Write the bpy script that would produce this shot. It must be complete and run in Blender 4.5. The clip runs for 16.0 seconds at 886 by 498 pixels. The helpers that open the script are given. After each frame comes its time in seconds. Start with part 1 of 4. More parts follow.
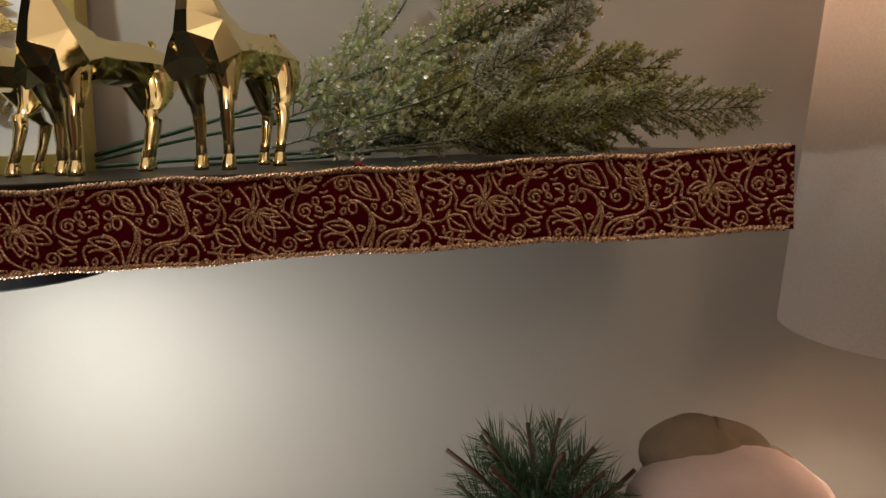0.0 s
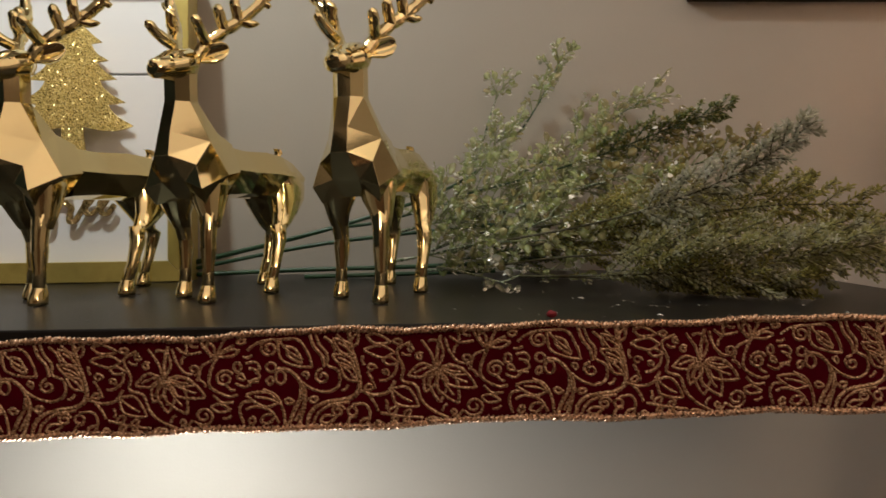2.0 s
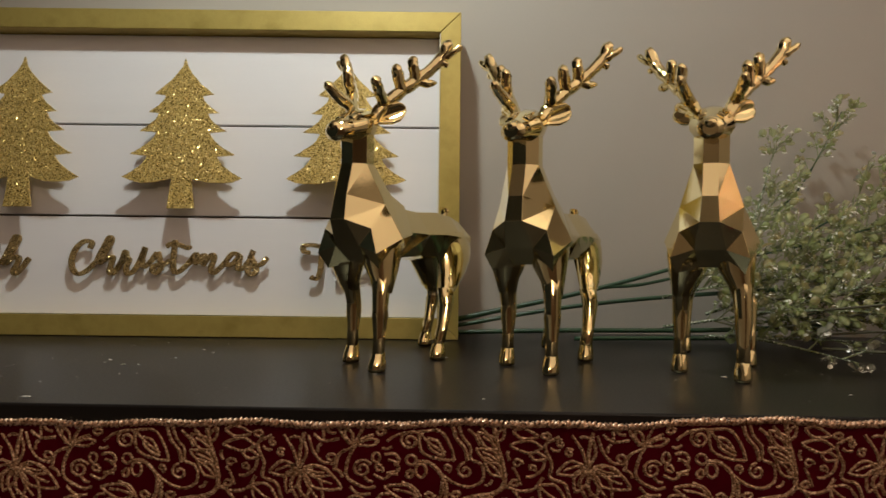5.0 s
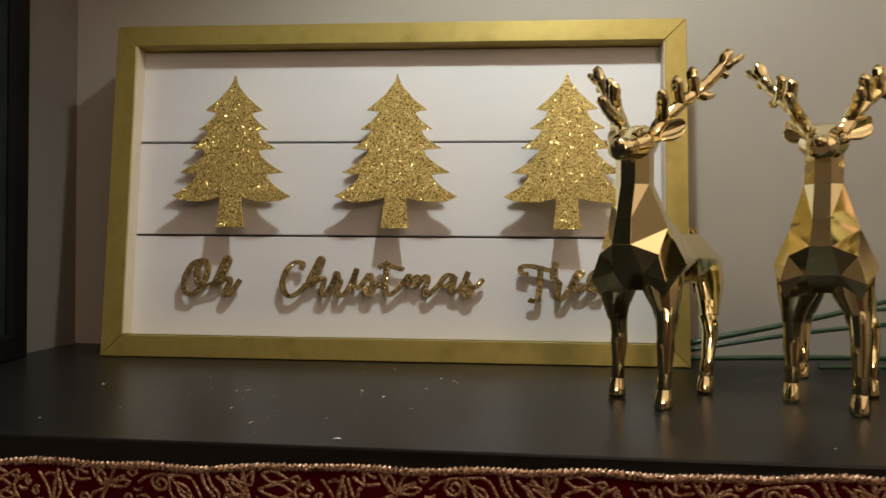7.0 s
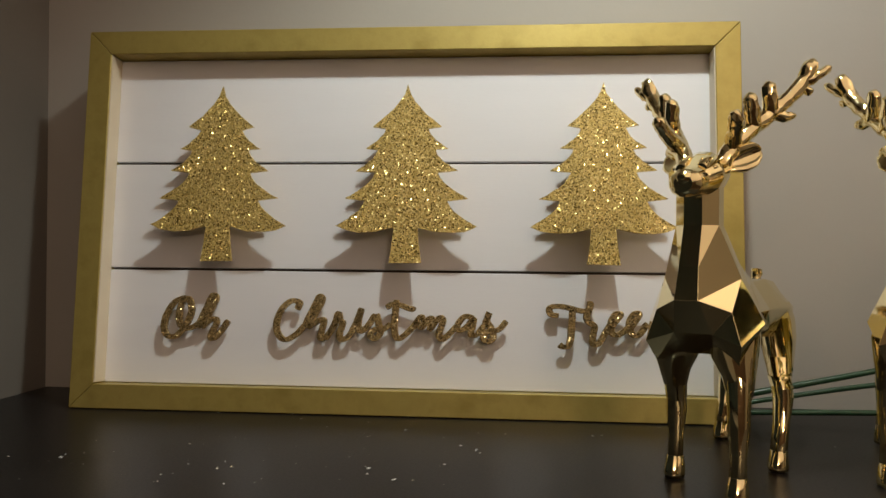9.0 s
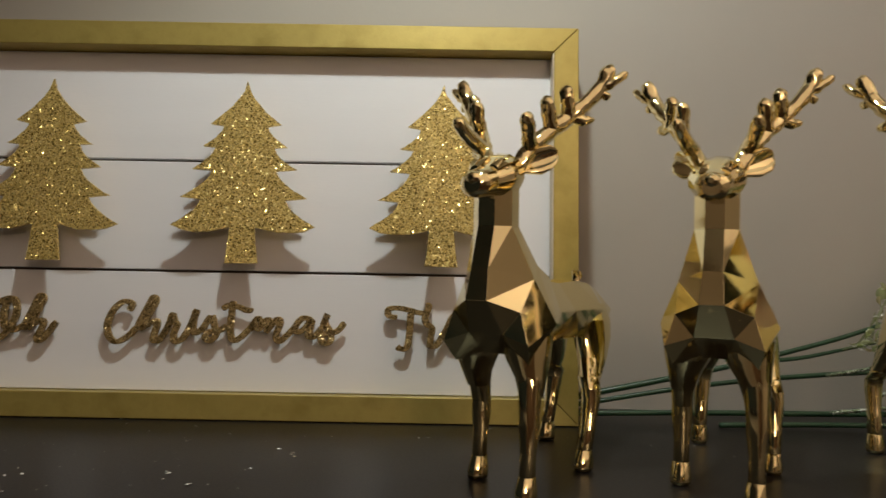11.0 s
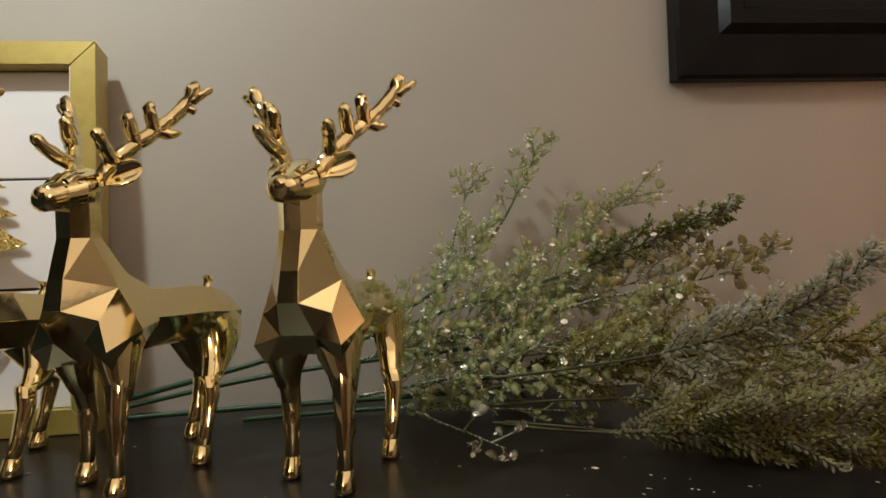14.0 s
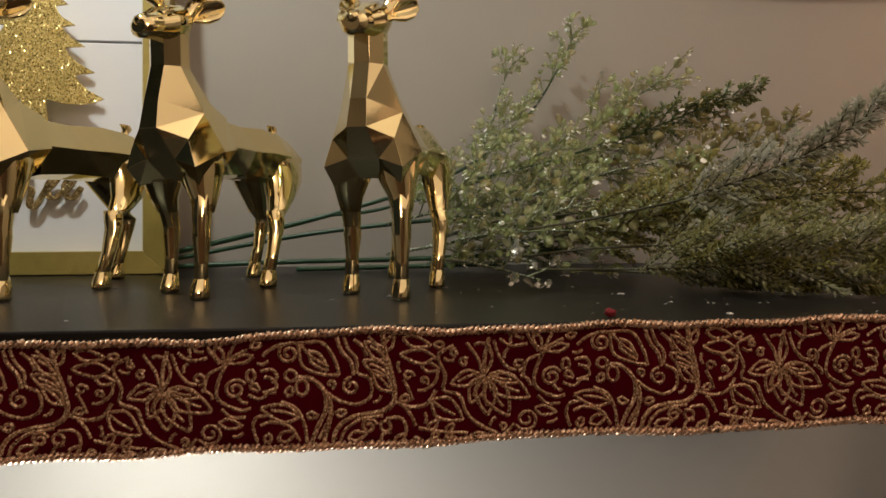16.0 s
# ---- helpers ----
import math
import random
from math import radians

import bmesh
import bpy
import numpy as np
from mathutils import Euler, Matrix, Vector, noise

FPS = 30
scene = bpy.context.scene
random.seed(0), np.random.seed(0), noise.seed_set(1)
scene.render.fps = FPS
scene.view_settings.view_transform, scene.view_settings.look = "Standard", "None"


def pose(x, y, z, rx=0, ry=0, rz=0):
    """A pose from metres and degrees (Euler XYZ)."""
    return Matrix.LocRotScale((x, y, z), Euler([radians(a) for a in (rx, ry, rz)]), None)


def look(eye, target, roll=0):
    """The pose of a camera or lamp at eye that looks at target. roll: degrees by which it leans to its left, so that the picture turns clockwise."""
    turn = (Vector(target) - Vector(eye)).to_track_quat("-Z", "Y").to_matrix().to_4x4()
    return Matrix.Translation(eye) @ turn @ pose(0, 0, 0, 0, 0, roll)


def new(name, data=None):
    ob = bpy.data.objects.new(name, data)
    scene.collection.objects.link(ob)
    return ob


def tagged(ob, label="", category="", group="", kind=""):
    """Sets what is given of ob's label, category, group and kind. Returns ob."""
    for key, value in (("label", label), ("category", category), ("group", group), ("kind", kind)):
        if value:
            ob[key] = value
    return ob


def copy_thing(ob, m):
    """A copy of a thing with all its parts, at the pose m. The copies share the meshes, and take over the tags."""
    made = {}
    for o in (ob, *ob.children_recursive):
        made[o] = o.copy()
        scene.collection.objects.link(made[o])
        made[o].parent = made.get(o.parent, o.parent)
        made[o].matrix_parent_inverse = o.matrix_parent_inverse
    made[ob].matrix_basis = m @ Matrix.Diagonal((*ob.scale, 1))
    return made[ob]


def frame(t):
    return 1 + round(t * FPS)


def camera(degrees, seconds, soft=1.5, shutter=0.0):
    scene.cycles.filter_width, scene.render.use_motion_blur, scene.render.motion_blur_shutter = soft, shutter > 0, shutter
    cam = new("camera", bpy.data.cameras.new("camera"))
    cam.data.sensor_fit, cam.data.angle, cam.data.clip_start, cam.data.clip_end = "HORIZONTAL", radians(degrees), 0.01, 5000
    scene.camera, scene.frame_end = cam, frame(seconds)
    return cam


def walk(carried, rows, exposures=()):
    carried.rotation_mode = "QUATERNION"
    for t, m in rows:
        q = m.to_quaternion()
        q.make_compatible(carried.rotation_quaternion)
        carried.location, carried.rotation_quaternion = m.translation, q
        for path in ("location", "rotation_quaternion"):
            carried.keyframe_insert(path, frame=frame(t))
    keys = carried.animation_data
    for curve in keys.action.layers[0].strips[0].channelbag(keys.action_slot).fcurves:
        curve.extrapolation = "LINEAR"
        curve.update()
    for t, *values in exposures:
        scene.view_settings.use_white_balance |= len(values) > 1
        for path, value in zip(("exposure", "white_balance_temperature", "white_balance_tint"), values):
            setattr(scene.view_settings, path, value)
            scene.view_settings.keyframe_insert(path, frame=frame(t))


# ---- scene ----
cam = camera(58.5, 16.0, 1.5, 0.25)
PATH = [
    (0, (0.051, -0.849, 1.417), (0.155, 1.131, 1.149), -2.5),
    (0.5, (0.04, -0.793, 1.425), (0.15, 1.19, 1.185), -2.3),
    (1, (0.021, -0.776, 1.443), (0.129, 1.212, 1.25), -1.7),
    (1.5, (-0.023, -0.775, 1.453), (0.078, 1.218, 1.318), -0.9),
    (2, (-0.075, -0.761, 1.472), (0.011, 1.235, 1.38), -0.6),
    (2.5, (-0.119, -0.759, 1.482), (-0.06, 1.239, 1.427), -0.2),
    (3, (-0.167, -0.765, 1.489), (-0.135, 1.234, 1.468), 0.4),
    (5.5, (-0.358, -0.722, 1.5), (-0.442, 1.277, 1.499), 0.8),
    (6, (-0.414, -0.72, 1.498), (-0.536, 1.276, 1.506), 1.1),
    (6.5, (-0.439, -0.727, 1.514), (-0.606, 1.266, 1.512), 1.0),
    (7, (-0.472, -0.698, 1.514), (-0.69, 1.29, 1.518), 0.5),
    (7.5, (-0.505, -0.672, 1.531), (-0.759, 1.312, 1.528), -0.1),
    (8, (-0.509, -0.645, 1.543), (-0.754, 1.339, 1.54), -0.0),
    (8.2, (-0.504, -0.635, 1.551), (-0.747, 1.35, 1.547), 0.2),
    (10.3, (-0.486, -0.559, 1.538), (-0.625, 1.436, 1.568), 1.0),
    (10.5, (-0.469, -0.565, 1.542), (-0.574, 1.432, 1.567), 1.0),
    (11, (-0.413, -0.584, 1.544), (-0.471, 1.415, 1.567), 1.0),
    (11.5, (-0.355, -0.601, 1.542), (-0.363, 1.399, 1.574), 0.9),
    (12, (-0.278, -0.602, 1.545), (-0.251, 1.398, 1.553), 0.2),
    (12.5, (-0.223, -0.602, 1.539), (-0.133, 1.396, 1.551), -0.5),
    (13, (-0.167, -0.609, 1.547), (-0.034, 1.386, 1.548), -1.6),
    (13.5, (-0.116, -0.621, 1.56), (0.085, 1.369, 1.583), -2.2),
    (14, (-0.094, -0.626, 1.544), (0.156, 1.358, 1.564), -2.1),
    (14.5, (-0.086, -0.638, 1.522), (0.183, 1.344, 1.492), -1.7),
    (15, (-0.099, -0.651, 1.512), (0.109, 1.338, 1.481), -0.9),
    (15.5, (-0.102, -0.667, 1.489), (0.061, 1.326, 1.42), -0.5),
    (16, (-0.126, -0.685, 1.466), (0.081, 1.301, 1.357), -0.1),
]
walk(cam, [(t, look(eye, target, roll)) for t, eye, target, roll in PATH],
     ((0, -0.06), (2, 0.0), (3, -0.02), (5.5, -0.13), (6.5, -0.04), (8.2, 0.0), (10.5, -0.18), (12, -0.20), (13.5, -0.04), (14.5, 0.0), (16, 0.05)))

# ---- light ----
world = bpy.data.worlds.new("world")
world.use_nodes = True
scene.world = world
world.node_tree.nodes["Background"].inputs[0].default_value = (0.5, 0.45, 0.4, 1)
world.node_tree.nodes["Background"].inputs[1].default_value = 0.02


def lamp(name, kind, place, power, colour, radius, target=None):
    data = bpy.data.lights.new(name, kind)
    data.energy, data.color = power, colour
    if kind == "AREA":
        data.size = radius
    else:
        data.shadow_soft_size = radius
    ob = new(name, data)
    ob.matrix_world = look(place, target) if target else pose(*place)
    return ob


LAMP_UP = (-0.43, -0.20, 2.13)      # the light over the shelf
LAMP_LOW = (-0.367, -0.03)           # the black drum lamp under it
SHADE = (0.628, -0.105)               # the white lamp beside the shelf
over = lamp("light_over_shelf", "SPOT", LAMP_UP, 10.6, (0.93, 1.0, 0.93), 0.022, (-0.11, -0.10, 1.4))
over.data.spot_size, over.data.spot_blend = radians(172), 0.5
under = lamp("light_under_shelf", "AREA", (*LAMP_LOW, 1.306), 1.7, (0.95, 1.0, 0.96), 0.21, (*LAMP_LOW, 0))
under.data.shape = "DISK"
# fill added below and in front of the drum; widens its light pool
lamp("under_shelf_fill", "POINT", (-0.33, -0.20, 1.10), 5.7, (1.0, 0.975, 0.91), 0.03)
lamp("light_in_white_shade", "POINT", (*SHADE, 1.65), 33.0, (1.0, 0.79, 0.61), 0.05)
# panel added out of view, standing in for the warm-lit ceiling the stags mirror
glow = lamp("added_ceiling_glow", "AREA", (0.85, -1.6, 2.47), 15.0, (1.0, 0.73, 0.55), 3.0, (0.85, -1.6, 0))
glow.data.shape, glow.data.size_y = "RECTANGLE", 2.6
# warm fill added across the room, its source unseen; mirrored in the gold stags
lamp("added_room_fill", "POINT", (0.40, -2.7, 2.25), 20.0, (1.0, 0.73, 0.51), 0.17)


# ---- materials ----
def material(name):
    m = bpy.data.materials.new(name)
    m.use_nodes = True
    t = m.node_tree
    return m, t, t.nodes["Principled BSDF"]


def node(t, kind, **values):
    n = t.nodes.new(kind)
    for k, v in values.items():
        if k in n.inputs:
            n.inputs[k].default_value = v
    return n


def ramp(t, source, stops):
    r = t.nodes.new("ShaderNodeValToRGB")
    while len(r.color_ramp.elements) < len(stops):
        r.color_ramp.elements.new(0.5)
    for e, (p, c) in zip(r.color_ramp.elements, stops):
        e.position, e.color = p, (*c, 1)
    t.links.new(source, r.inputs[0])
    return r


def grainy(name, colours, scale, rough, metal=0.0, bump=0.1, bump_scale=None, spread=0.1, coat=0.0, stretch=None):
    """Paint, plastic, wood or metal: colour at a broad scale, gloss and relief at a fine one."""
    m, t, b = material(name)
    geo = t.nodes.new("ShaderNodeTexCoord")
    out = geo.outputs["Object"]
    if stretch:
        mp = t.nodes.new("ShaderNodeMapping")
        mp.inputs["Scale"].default_value = stretch
        t.links.new(out, mp.inputs[0])
        out = mp.outputs[0]
    n1 = node(t, "ShaderNodeTexNoise", Scale=scale, Detail=6.0, Roughness=0.6)
    n2 = node(t, "ShaderNodeTexNoise", Scale=bump_scale or scale * 12, Detail=4.0)
    t.links.new(out, n1.inputs["Vector"])
    t.links.new(out, n2.inputs["Vector"])
    k = len(colours) - 1
    r = ramp(t, n1.outputs[0], [(0.3 + 0.4 * i / k, c) for i, c in enumerate(colours)])
    t.links.new(r.outputs[0], b.inputs["Base Color"])
    rr = t.nodes.new("ShaderNodeMapRange")
    rr.inputs[3].default_value, rr.inputs[4].default_value = max(0.02, rough - spread), rough + spread
    t.links.new(n2.outputs[0], rr.inputs[0])
    t.links.new(rr.outputs[0], b.inputs["Roughness"])
    bp = node(t, "ShaderNodeBump", Strength=bump, Distance=0.001)
    t.links.new(n2.outputs[0], bp.inputs["Height"])
    t.links.new(bp.outputs[0], b.inputs["Normal"])
    b.inputs["Metallic"].default_value = metal
    b.inputs["Coat Weight"].default_value = coat
    return m


def glitter(name, colours, flake, rough=0.25, metal=0.9, tilt=0.9, dark=0.12, bright=0.12):
    """Packed glitter: each flake has its own tilt and shade."""
    m, t, b = material(name)
    geo = t.nodes.new("ShaderNodeTexCoord")
    v = node(t, "ShaderNodeTexVoronoi", Scale=1 / flake)
    t.links.new(geo.outputs["Object"], v.inputs["Vector"])
    sep = t.nodes.new("ShaderNodeSeparateColor")
    t.links.new(v.outputs["Color"], sep.inputs[0])
    stops = [(0.0, tuple(c * 0.25 for c in colours[0])), (dark, colours[0])]
    stops += [(dark + (1 - dark) * (i + 1) / len(colours), c) for i, c in enumerate(colours[1:])]
    r = ramp(t, sep.outputs[0], stops)
    r.color_ramp.interpolation = "CONSTANT"
    t.links.new(r.outputs[0], b.inputs["Base Color"])
    sub = node(t, "ShaderNodeVectorMath")
    sub.operation = "SUBTRACT"
    sub.inputs[1].default_value = (0.5, 0.5, 0.5)
    t.links.new(v.outputs["Color"], sub.inputs[0])
    mul = node(t, "ShaderNodeVectorMath")
    mul.operation = "SCALE"
    mul.inputs["Scale"].default_value = tilt
    t.links.new(sub.outputs[0], mul.inputs[0])
    g = t.nodes.new("ShaderNodeNewGeometry")
    add = node(t, "ShaderNodeVectorMath")
    add.operation = "ADD"
    t.links.new(mul.outputs[0], add.inputs[0])
    t.links.new(g.outputs["Normal"], add.inputs[1])
    norm = node(t, "ShaderNodeVectorMath")
    norm.operation = "NORMALIZE"
    t.links.new(add.outputs[0], norm.inputs[0])
    t.links.new(norm.outputs[0], b.inputs["Normal"])
    flash = ramp(t, sep.outputs[1], [(0.0, (rough, metal, 0.45 * tilt)), (1 - bright, (0.24, 0.65, 1.25 * tilt))])
    flash.color_ramp.interpolation = "CONSTANT"
    two = t.nodes.new("ShaderNodeSeparateColor")
    t.links.new(flash.outputs[0], two.inputs[0])
    t.links.new(two.outputs[0], b.inputs["Roughness"])
    t.links.new(two.outputs[1], b.inputs["Metallic"])
    t.links.new(two.outputs[2], mul.inputs["Scale"])
    return m


def island(name, stops, rough, metal=0.0, trans=0.0, coat=0.0, frost=0.0, sparkle=0.0, see=0.0, spec=0.5):
    """Foliage: colour varies from leaf to leaf, with frost dusted on in patches."""
    m, t, b = material(name)
    g = t.nodes.new("ShaderNodeNewGeometry")
    r = ramp(t, g.outputs["Random Per Island"], stops)
    col = r.outputs[0]
    tc = t.nodes.new("ShaderNodeTexCoord")
    if frost:
        n = node(t, "ShaderNodeTexNoise", Scale=45.0, Detail=8.0, Roughness=0.75)
        t.links.new(tc.outputs["Object"], n.inputs["Vector"])
        fr = ramp(t, n.outputs[0], [(0.58 - 0.3 * frost, (0, 0, 0)), (0.75 - 0.2 * frost, (1, 1, 1))])
        mix = t.nodes.new("ShaderNodeMix")
        mix.data_type = "RGBA"
        t.links.new(fr.outputs[0], mix.inputs[0])
        t.links.new(col, mix.inputs[6])
        mix.inputs[7].default_value = (0.76, 0.77, 0.71, 1)
        col = mix.outputs[2]
    t.links.new(col, b.inputs["Base Color"])
    b.inputs["Roughness"].default_value = rough
    b.inputs["Metallic"].default_value = metal
    b.inputs["Transmission Weight"].default_value = trans
    b.inputs["Coat Weight"].default_value = coat
    b.inputs["Coat Roughness"].default_value = 0.27
    b.inputs["Coat IOR"].default_value = 2.1
    if sparkle:
        n2 = node(t, "ShaderNodeTexNoise", Scale=900.0, Detail=2.0)
        t.links.new(tc.outputs["Object"], n2.inputs["Vector"])
        bp = node(t, "ShaderNodeBump", Strength=sparkle, Distance=0.002)
        t.links.new(n2.outputs[0], bp.inputs["Height"])
        t.links.new(bp.outputs[0], b.inputs["Normal"])
    if see:
        tl, clear = t.nodes.new("ShaderNodeBsdfTranslucent"), t.nodes.new("ShaderNodeBsdfTransparent")
        t.links.new(col, tl.inputs[0])
        m1, m2 = node(t, "ShaderNodeMixShader", Fac=0.5), node(t, "ShaderNodeMixShader", Fac=see)
        t.links.new(b.outputs[0], m1.inputs[1])
        t.links.new(tl.outputs[0], m1.inputs[2])
        t.links.new(m1.outputs[0], m2.inputs[1])
        t.links.new(clear.outputs[0], m2.inputs[2])
        t.links.new(m2.outputs[0], t.nodes["Material Output"].inputs[0])
    b.inputs["Specular IOR Level"].default_value = spec
    return m


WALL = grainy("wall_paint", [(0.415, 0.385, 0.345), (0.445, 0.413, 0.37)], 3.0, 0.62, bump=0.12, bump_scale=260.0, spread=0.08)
# same grain as WALL, with about half its colour values
SIDE_WALL = grainy("side_wall_tone", [(0.20, 0.178, 0.155), (0.225, 0.20, 0.175)], 3.0, 0.62, bump=0.12, bump_scale=260.0, spread=0.08)
FAR_WALL = grainy("brown_paint", [(0.13, 0.085, 0.06), (0.16, 0.105, 0.075)], 3.0, 0.7, bump=0.12, bump_scale=260.0)
CEILING = grainy("ceiling_paint", [(0.72, 0.70, 0.66), (0.78, 0.76, 0.72)], 3.0, 0.8, bump=0.2, bump_scale=200.0)
FLOOR = grainy("floor_wood", [(0.04, 0.022, 0.013), (0.06, 0.035, 0.02), (0.032, 0.018, 0.011)], 4.0, 0.4, bump=0.1, stretch=(1, 8, 1))
BLACK_SHELF = grainy("black_satin_laminate", [(0.011, 0.0099, 0.0094), (0.018, 0.016, 0.015)], 9.0, 0.33, bump=0.05, bump_scale=500.0, spread=0.07)
BLACK_SHELF.node_tree.nodes["Principled BSDF"].inputs["Specular IOR Level"].default_value = 0.19
BLACK_LACQUER = grainy("black_lacquer", [(0.006, 0.006, 0.006), (0.012, 0.011, 0.011)], 14.0, 0.22, bump=0.02, bump_scale=120.0)
BLACK_LACQUER.node_tree.nodes["Principled BSDF"].inputs["Specular IOR Level"].default_value = 0.12
BLACK_MATT = grainy("black_matt_paint", [(0.004, 0.004, 0.004), (0.008, 0.007, 0.007)], 14.0, 0.6, bump=0.05, bump_scale=300.0)
BLACK_MATT.node_tree.nodes["Principled BSDF"].inputs["Specular IOR Level"].default_value = 0.12
BLACK_FABRIC = grainy("black_shade_cloth", [(0.008, 0.008, 0.011), (0.014, 0.014, 0.018)], 60.0, 0.7, bump=0.3, bump_scale=900.0)
CREAM_EDGE = grainy("cream_inner_edge", [(0.70, 0.60, 0.44), (0.76, 0.66, 0.50)], 20.0, 0.5, bump=0.08, bump_scale=300.0)
WHITE_BOARD = grainy("white_painted_board", [(0.82, 0.81, 0.84), (0.86, 0.85, 0.88)], 7.0, 0.5, bump=0.08, bump_scale=300.0, stretch=(0.3, 1, 3))
GOLD_PAINT = grainy("brushed_gold_foil", [(0.42, 0.32, 0.085), (0.49, 0.38, 0.11), (0.39, 0.295, 0.075)], 26.0, 0.40, metal=0.45, bump=0.15, bump_scale=400.0, spread=0.08)
GOLD_CHROME = grainy("polished_gold_plate", [(0.86, 0.735, 0.40), (0.90, 0.77, 0.43)], 12.0, 0.07, metal=1.0, bump=0.03, bump_scale=90.0, spread=0.03)
GOLD_GLITTER = glitter("gold_glitter", [(0.48, 0.33, 0.09), (0.61, 0.44, 0.14), (0.73, 0.55, 0.21), (0.55, 0.39, 0.11)], 0.0010, rough=0.5, metal=0.35, tilt=0.8, dark=0.01, bright=0.3)
LETTER_GLITTER = glitter("bronze_gold_glitter", [(0.24, 0.16, 0.06), (0.34, 0.23, 0.09), (0.44, 0.31, 0.14), (0.28, 0.19, 0.07)], 0.0009, rough=0.45, metal=0.5, tilt=0.8, dark=0.06, bright=0.38)
GOLD_THREAD = glitter("gold_glitter_print", [(0.33, 0.18, 0.095), (0.42, 0.24, 0.13), (0.82, 0.60, 0.40), (0.37, 0.205, 0.11)], 0.0008, rough=0.5, metal=0.35, tilt=0.8, dark=0.02, bright=0.28)
COPPER_CORD = glitter("twisted_metallic_cord", [(0.46, 0.26, 0.16), (0.68, 0.43, 0.28), (0.80, 0.58, 0.42)], 0.0011, rough=0.34, metal=0.7, tilt=0.7, bright=0.3)
VELVET = grainy("burgundy_velvet", [(0.060, 0.0, 0.004), (0.092, 0.001, 0.008)], 40.0, 0.95, bump=0.4, bump_scale=1500.0)
VELVET.node_tree.nodes["Principled BSDF"].inputs["Specular IOR Level"].default_value = 0.08
VELVET.node_tree.nodes["Principled BSDF"].inputs["Sheen Weight"].default_value = 0.06
VELVET.node_tree.nodes["Principled BSDF"].inputs["Sheen Tint"].default_value = (0.6, 0.08, 0.14, 1)
STEM = grainy("green_wrapped_stem", [(0.015, 0.045, 0.02), (0.03, 0.085, 0.04)], 90.0, 0.35, bump=0.3, bump_scale=500.0)
STEM_BROWN = grainy("brown_twig", [(0.05, 0.045, 0.02), (0.08, 0.075, 0.035)], 90.0, 0.5, bump=0.3, bump_scale=500.0)
LEAF_CLEAR = island("glittered_leaf", [(0.0, (0.53, 0.63, 0.26)), (0.4, (0.64, 0.71, 0.34)), (0.75, (0.74, 0.76, 0.44)), (1.0, (0.68, 0.58, 0.28))], 0.25, coat=1.0, sparkle=0.2, see=0.5)
LEAF_GOLD = island("olive_gold_leaf", [(0.0, (0.36, 0.31, 0.10)), (0.5, (0.46, 0.40, 0.15)), (1.0, (0.54, 0.46, 0.20))], 0.35, coat=0.6, sparkle=0.2, see=0.35)
LEAF_SILVER = island("silver_clear_leaf", [(0.0, (0.46, 0.46, 0.36)), (1.0, (0.60, 0.60, 0.52))], 0.2, coat=1.0, sparkle=0.3, see=0.4)
GLITTER_STEM = glitter("glittered_green_stem", [(0.10, 0.14, 0.07), (0.22, 0.26, 0.16), (0.62, 0.64, 0.55), (0.16, 0.20, 0.11)], 0.0011, rough=0.4, metal=0.2, tilt=0.9, dark=0.05, bright=0.25)
TWIG_PALE = grainy("pale_green_twig", [(0.17, 0.20, 0.09), (0.26, 0.29, 0.15)], 90.0, 0.4)
CEDAR_GREEN = island("cedar_leaflets", [(0.0, (0.08, 0.11, 0.03)), (0.5, (0.15, 0.18, 0.05)), (1.0, (0.24, 0.24, 0.08))], 0.6, frost=0.2, sparkle=0.2, spec=0.2)
CEDAR_FROST = island("frosted_cedar_leaflets", [(0.0, (0.32, 0.33, 0.13)), (0.5, (0.47, 0.47, 0.20)), (1.0, (0.60, 0.58, 0.29))], 0.55, frost=0.38, sparkle=0.2, see=0.4, spec=0.2)
CEDAR_WHITE = island("white_frosted_leaflets", [(0.0, (0.30, 0.31, 0.18)), (0.5, (0.44, 0.44, 0.28)), (1.0, (0.56, 0.55, 0.38))], 0.55, frost=0.62, sparkle=0.2, see=0.4, spec=0.2)
CEDAR_OLIVE = island("olive_cedar_leaflets", [(0.0, (0.30, 0.30, 0.085)), (0.5, (0.45, 0.43, 0.14)), (1.0, (0.60, 0.54, 0.21))], 0.55, frost=0.2, sparkle=0.2, see=0.4, spec=0.15)
PINE_GREEN = island("pine_needles", [(0.0, (0.015, 0.05, 0.022)), (0.6, (0.03, 0.09, 0.04)), (1.0, (0.09, 0.14, 0.06))], 0.45)
GLITTER_CRUMB = island("loose_glitter", [(0.0, (0.6, 0.6, 0.58)), (1.0, (0.8, 0.78, 0.72))], 0.2, metal=0.5)
# glitter and frost grains, coloured near white so they show as glints
GLITTER_BEAD = island("white_glint_grain", [(0.0, (0.9, 0.9, 0.86)), (1.0, (0.96, 0.96, 0.93))], 0.3, metal=0.35)
PINE_TWIG = grainy("brown_pine_twig", [(0.055, 0.03, 0.018), (0.11, 0.06, 0.036)], 120.0, 0.7, bump=0.4, bump_scale=600.0)
RED_FLUFF = grainy("crimson_fluff", [(0.16, 0.006, 0.014), (0.26, 0.012, 0.02)], 300.0, 0.8)
PLUSH_PINK = grainy("pink_plush", [(0.54, 0.42, 0.39), (0.61, 0.48, 0.45)], 30.0, 0.9, bump=0.6, bump_scale=900.0)
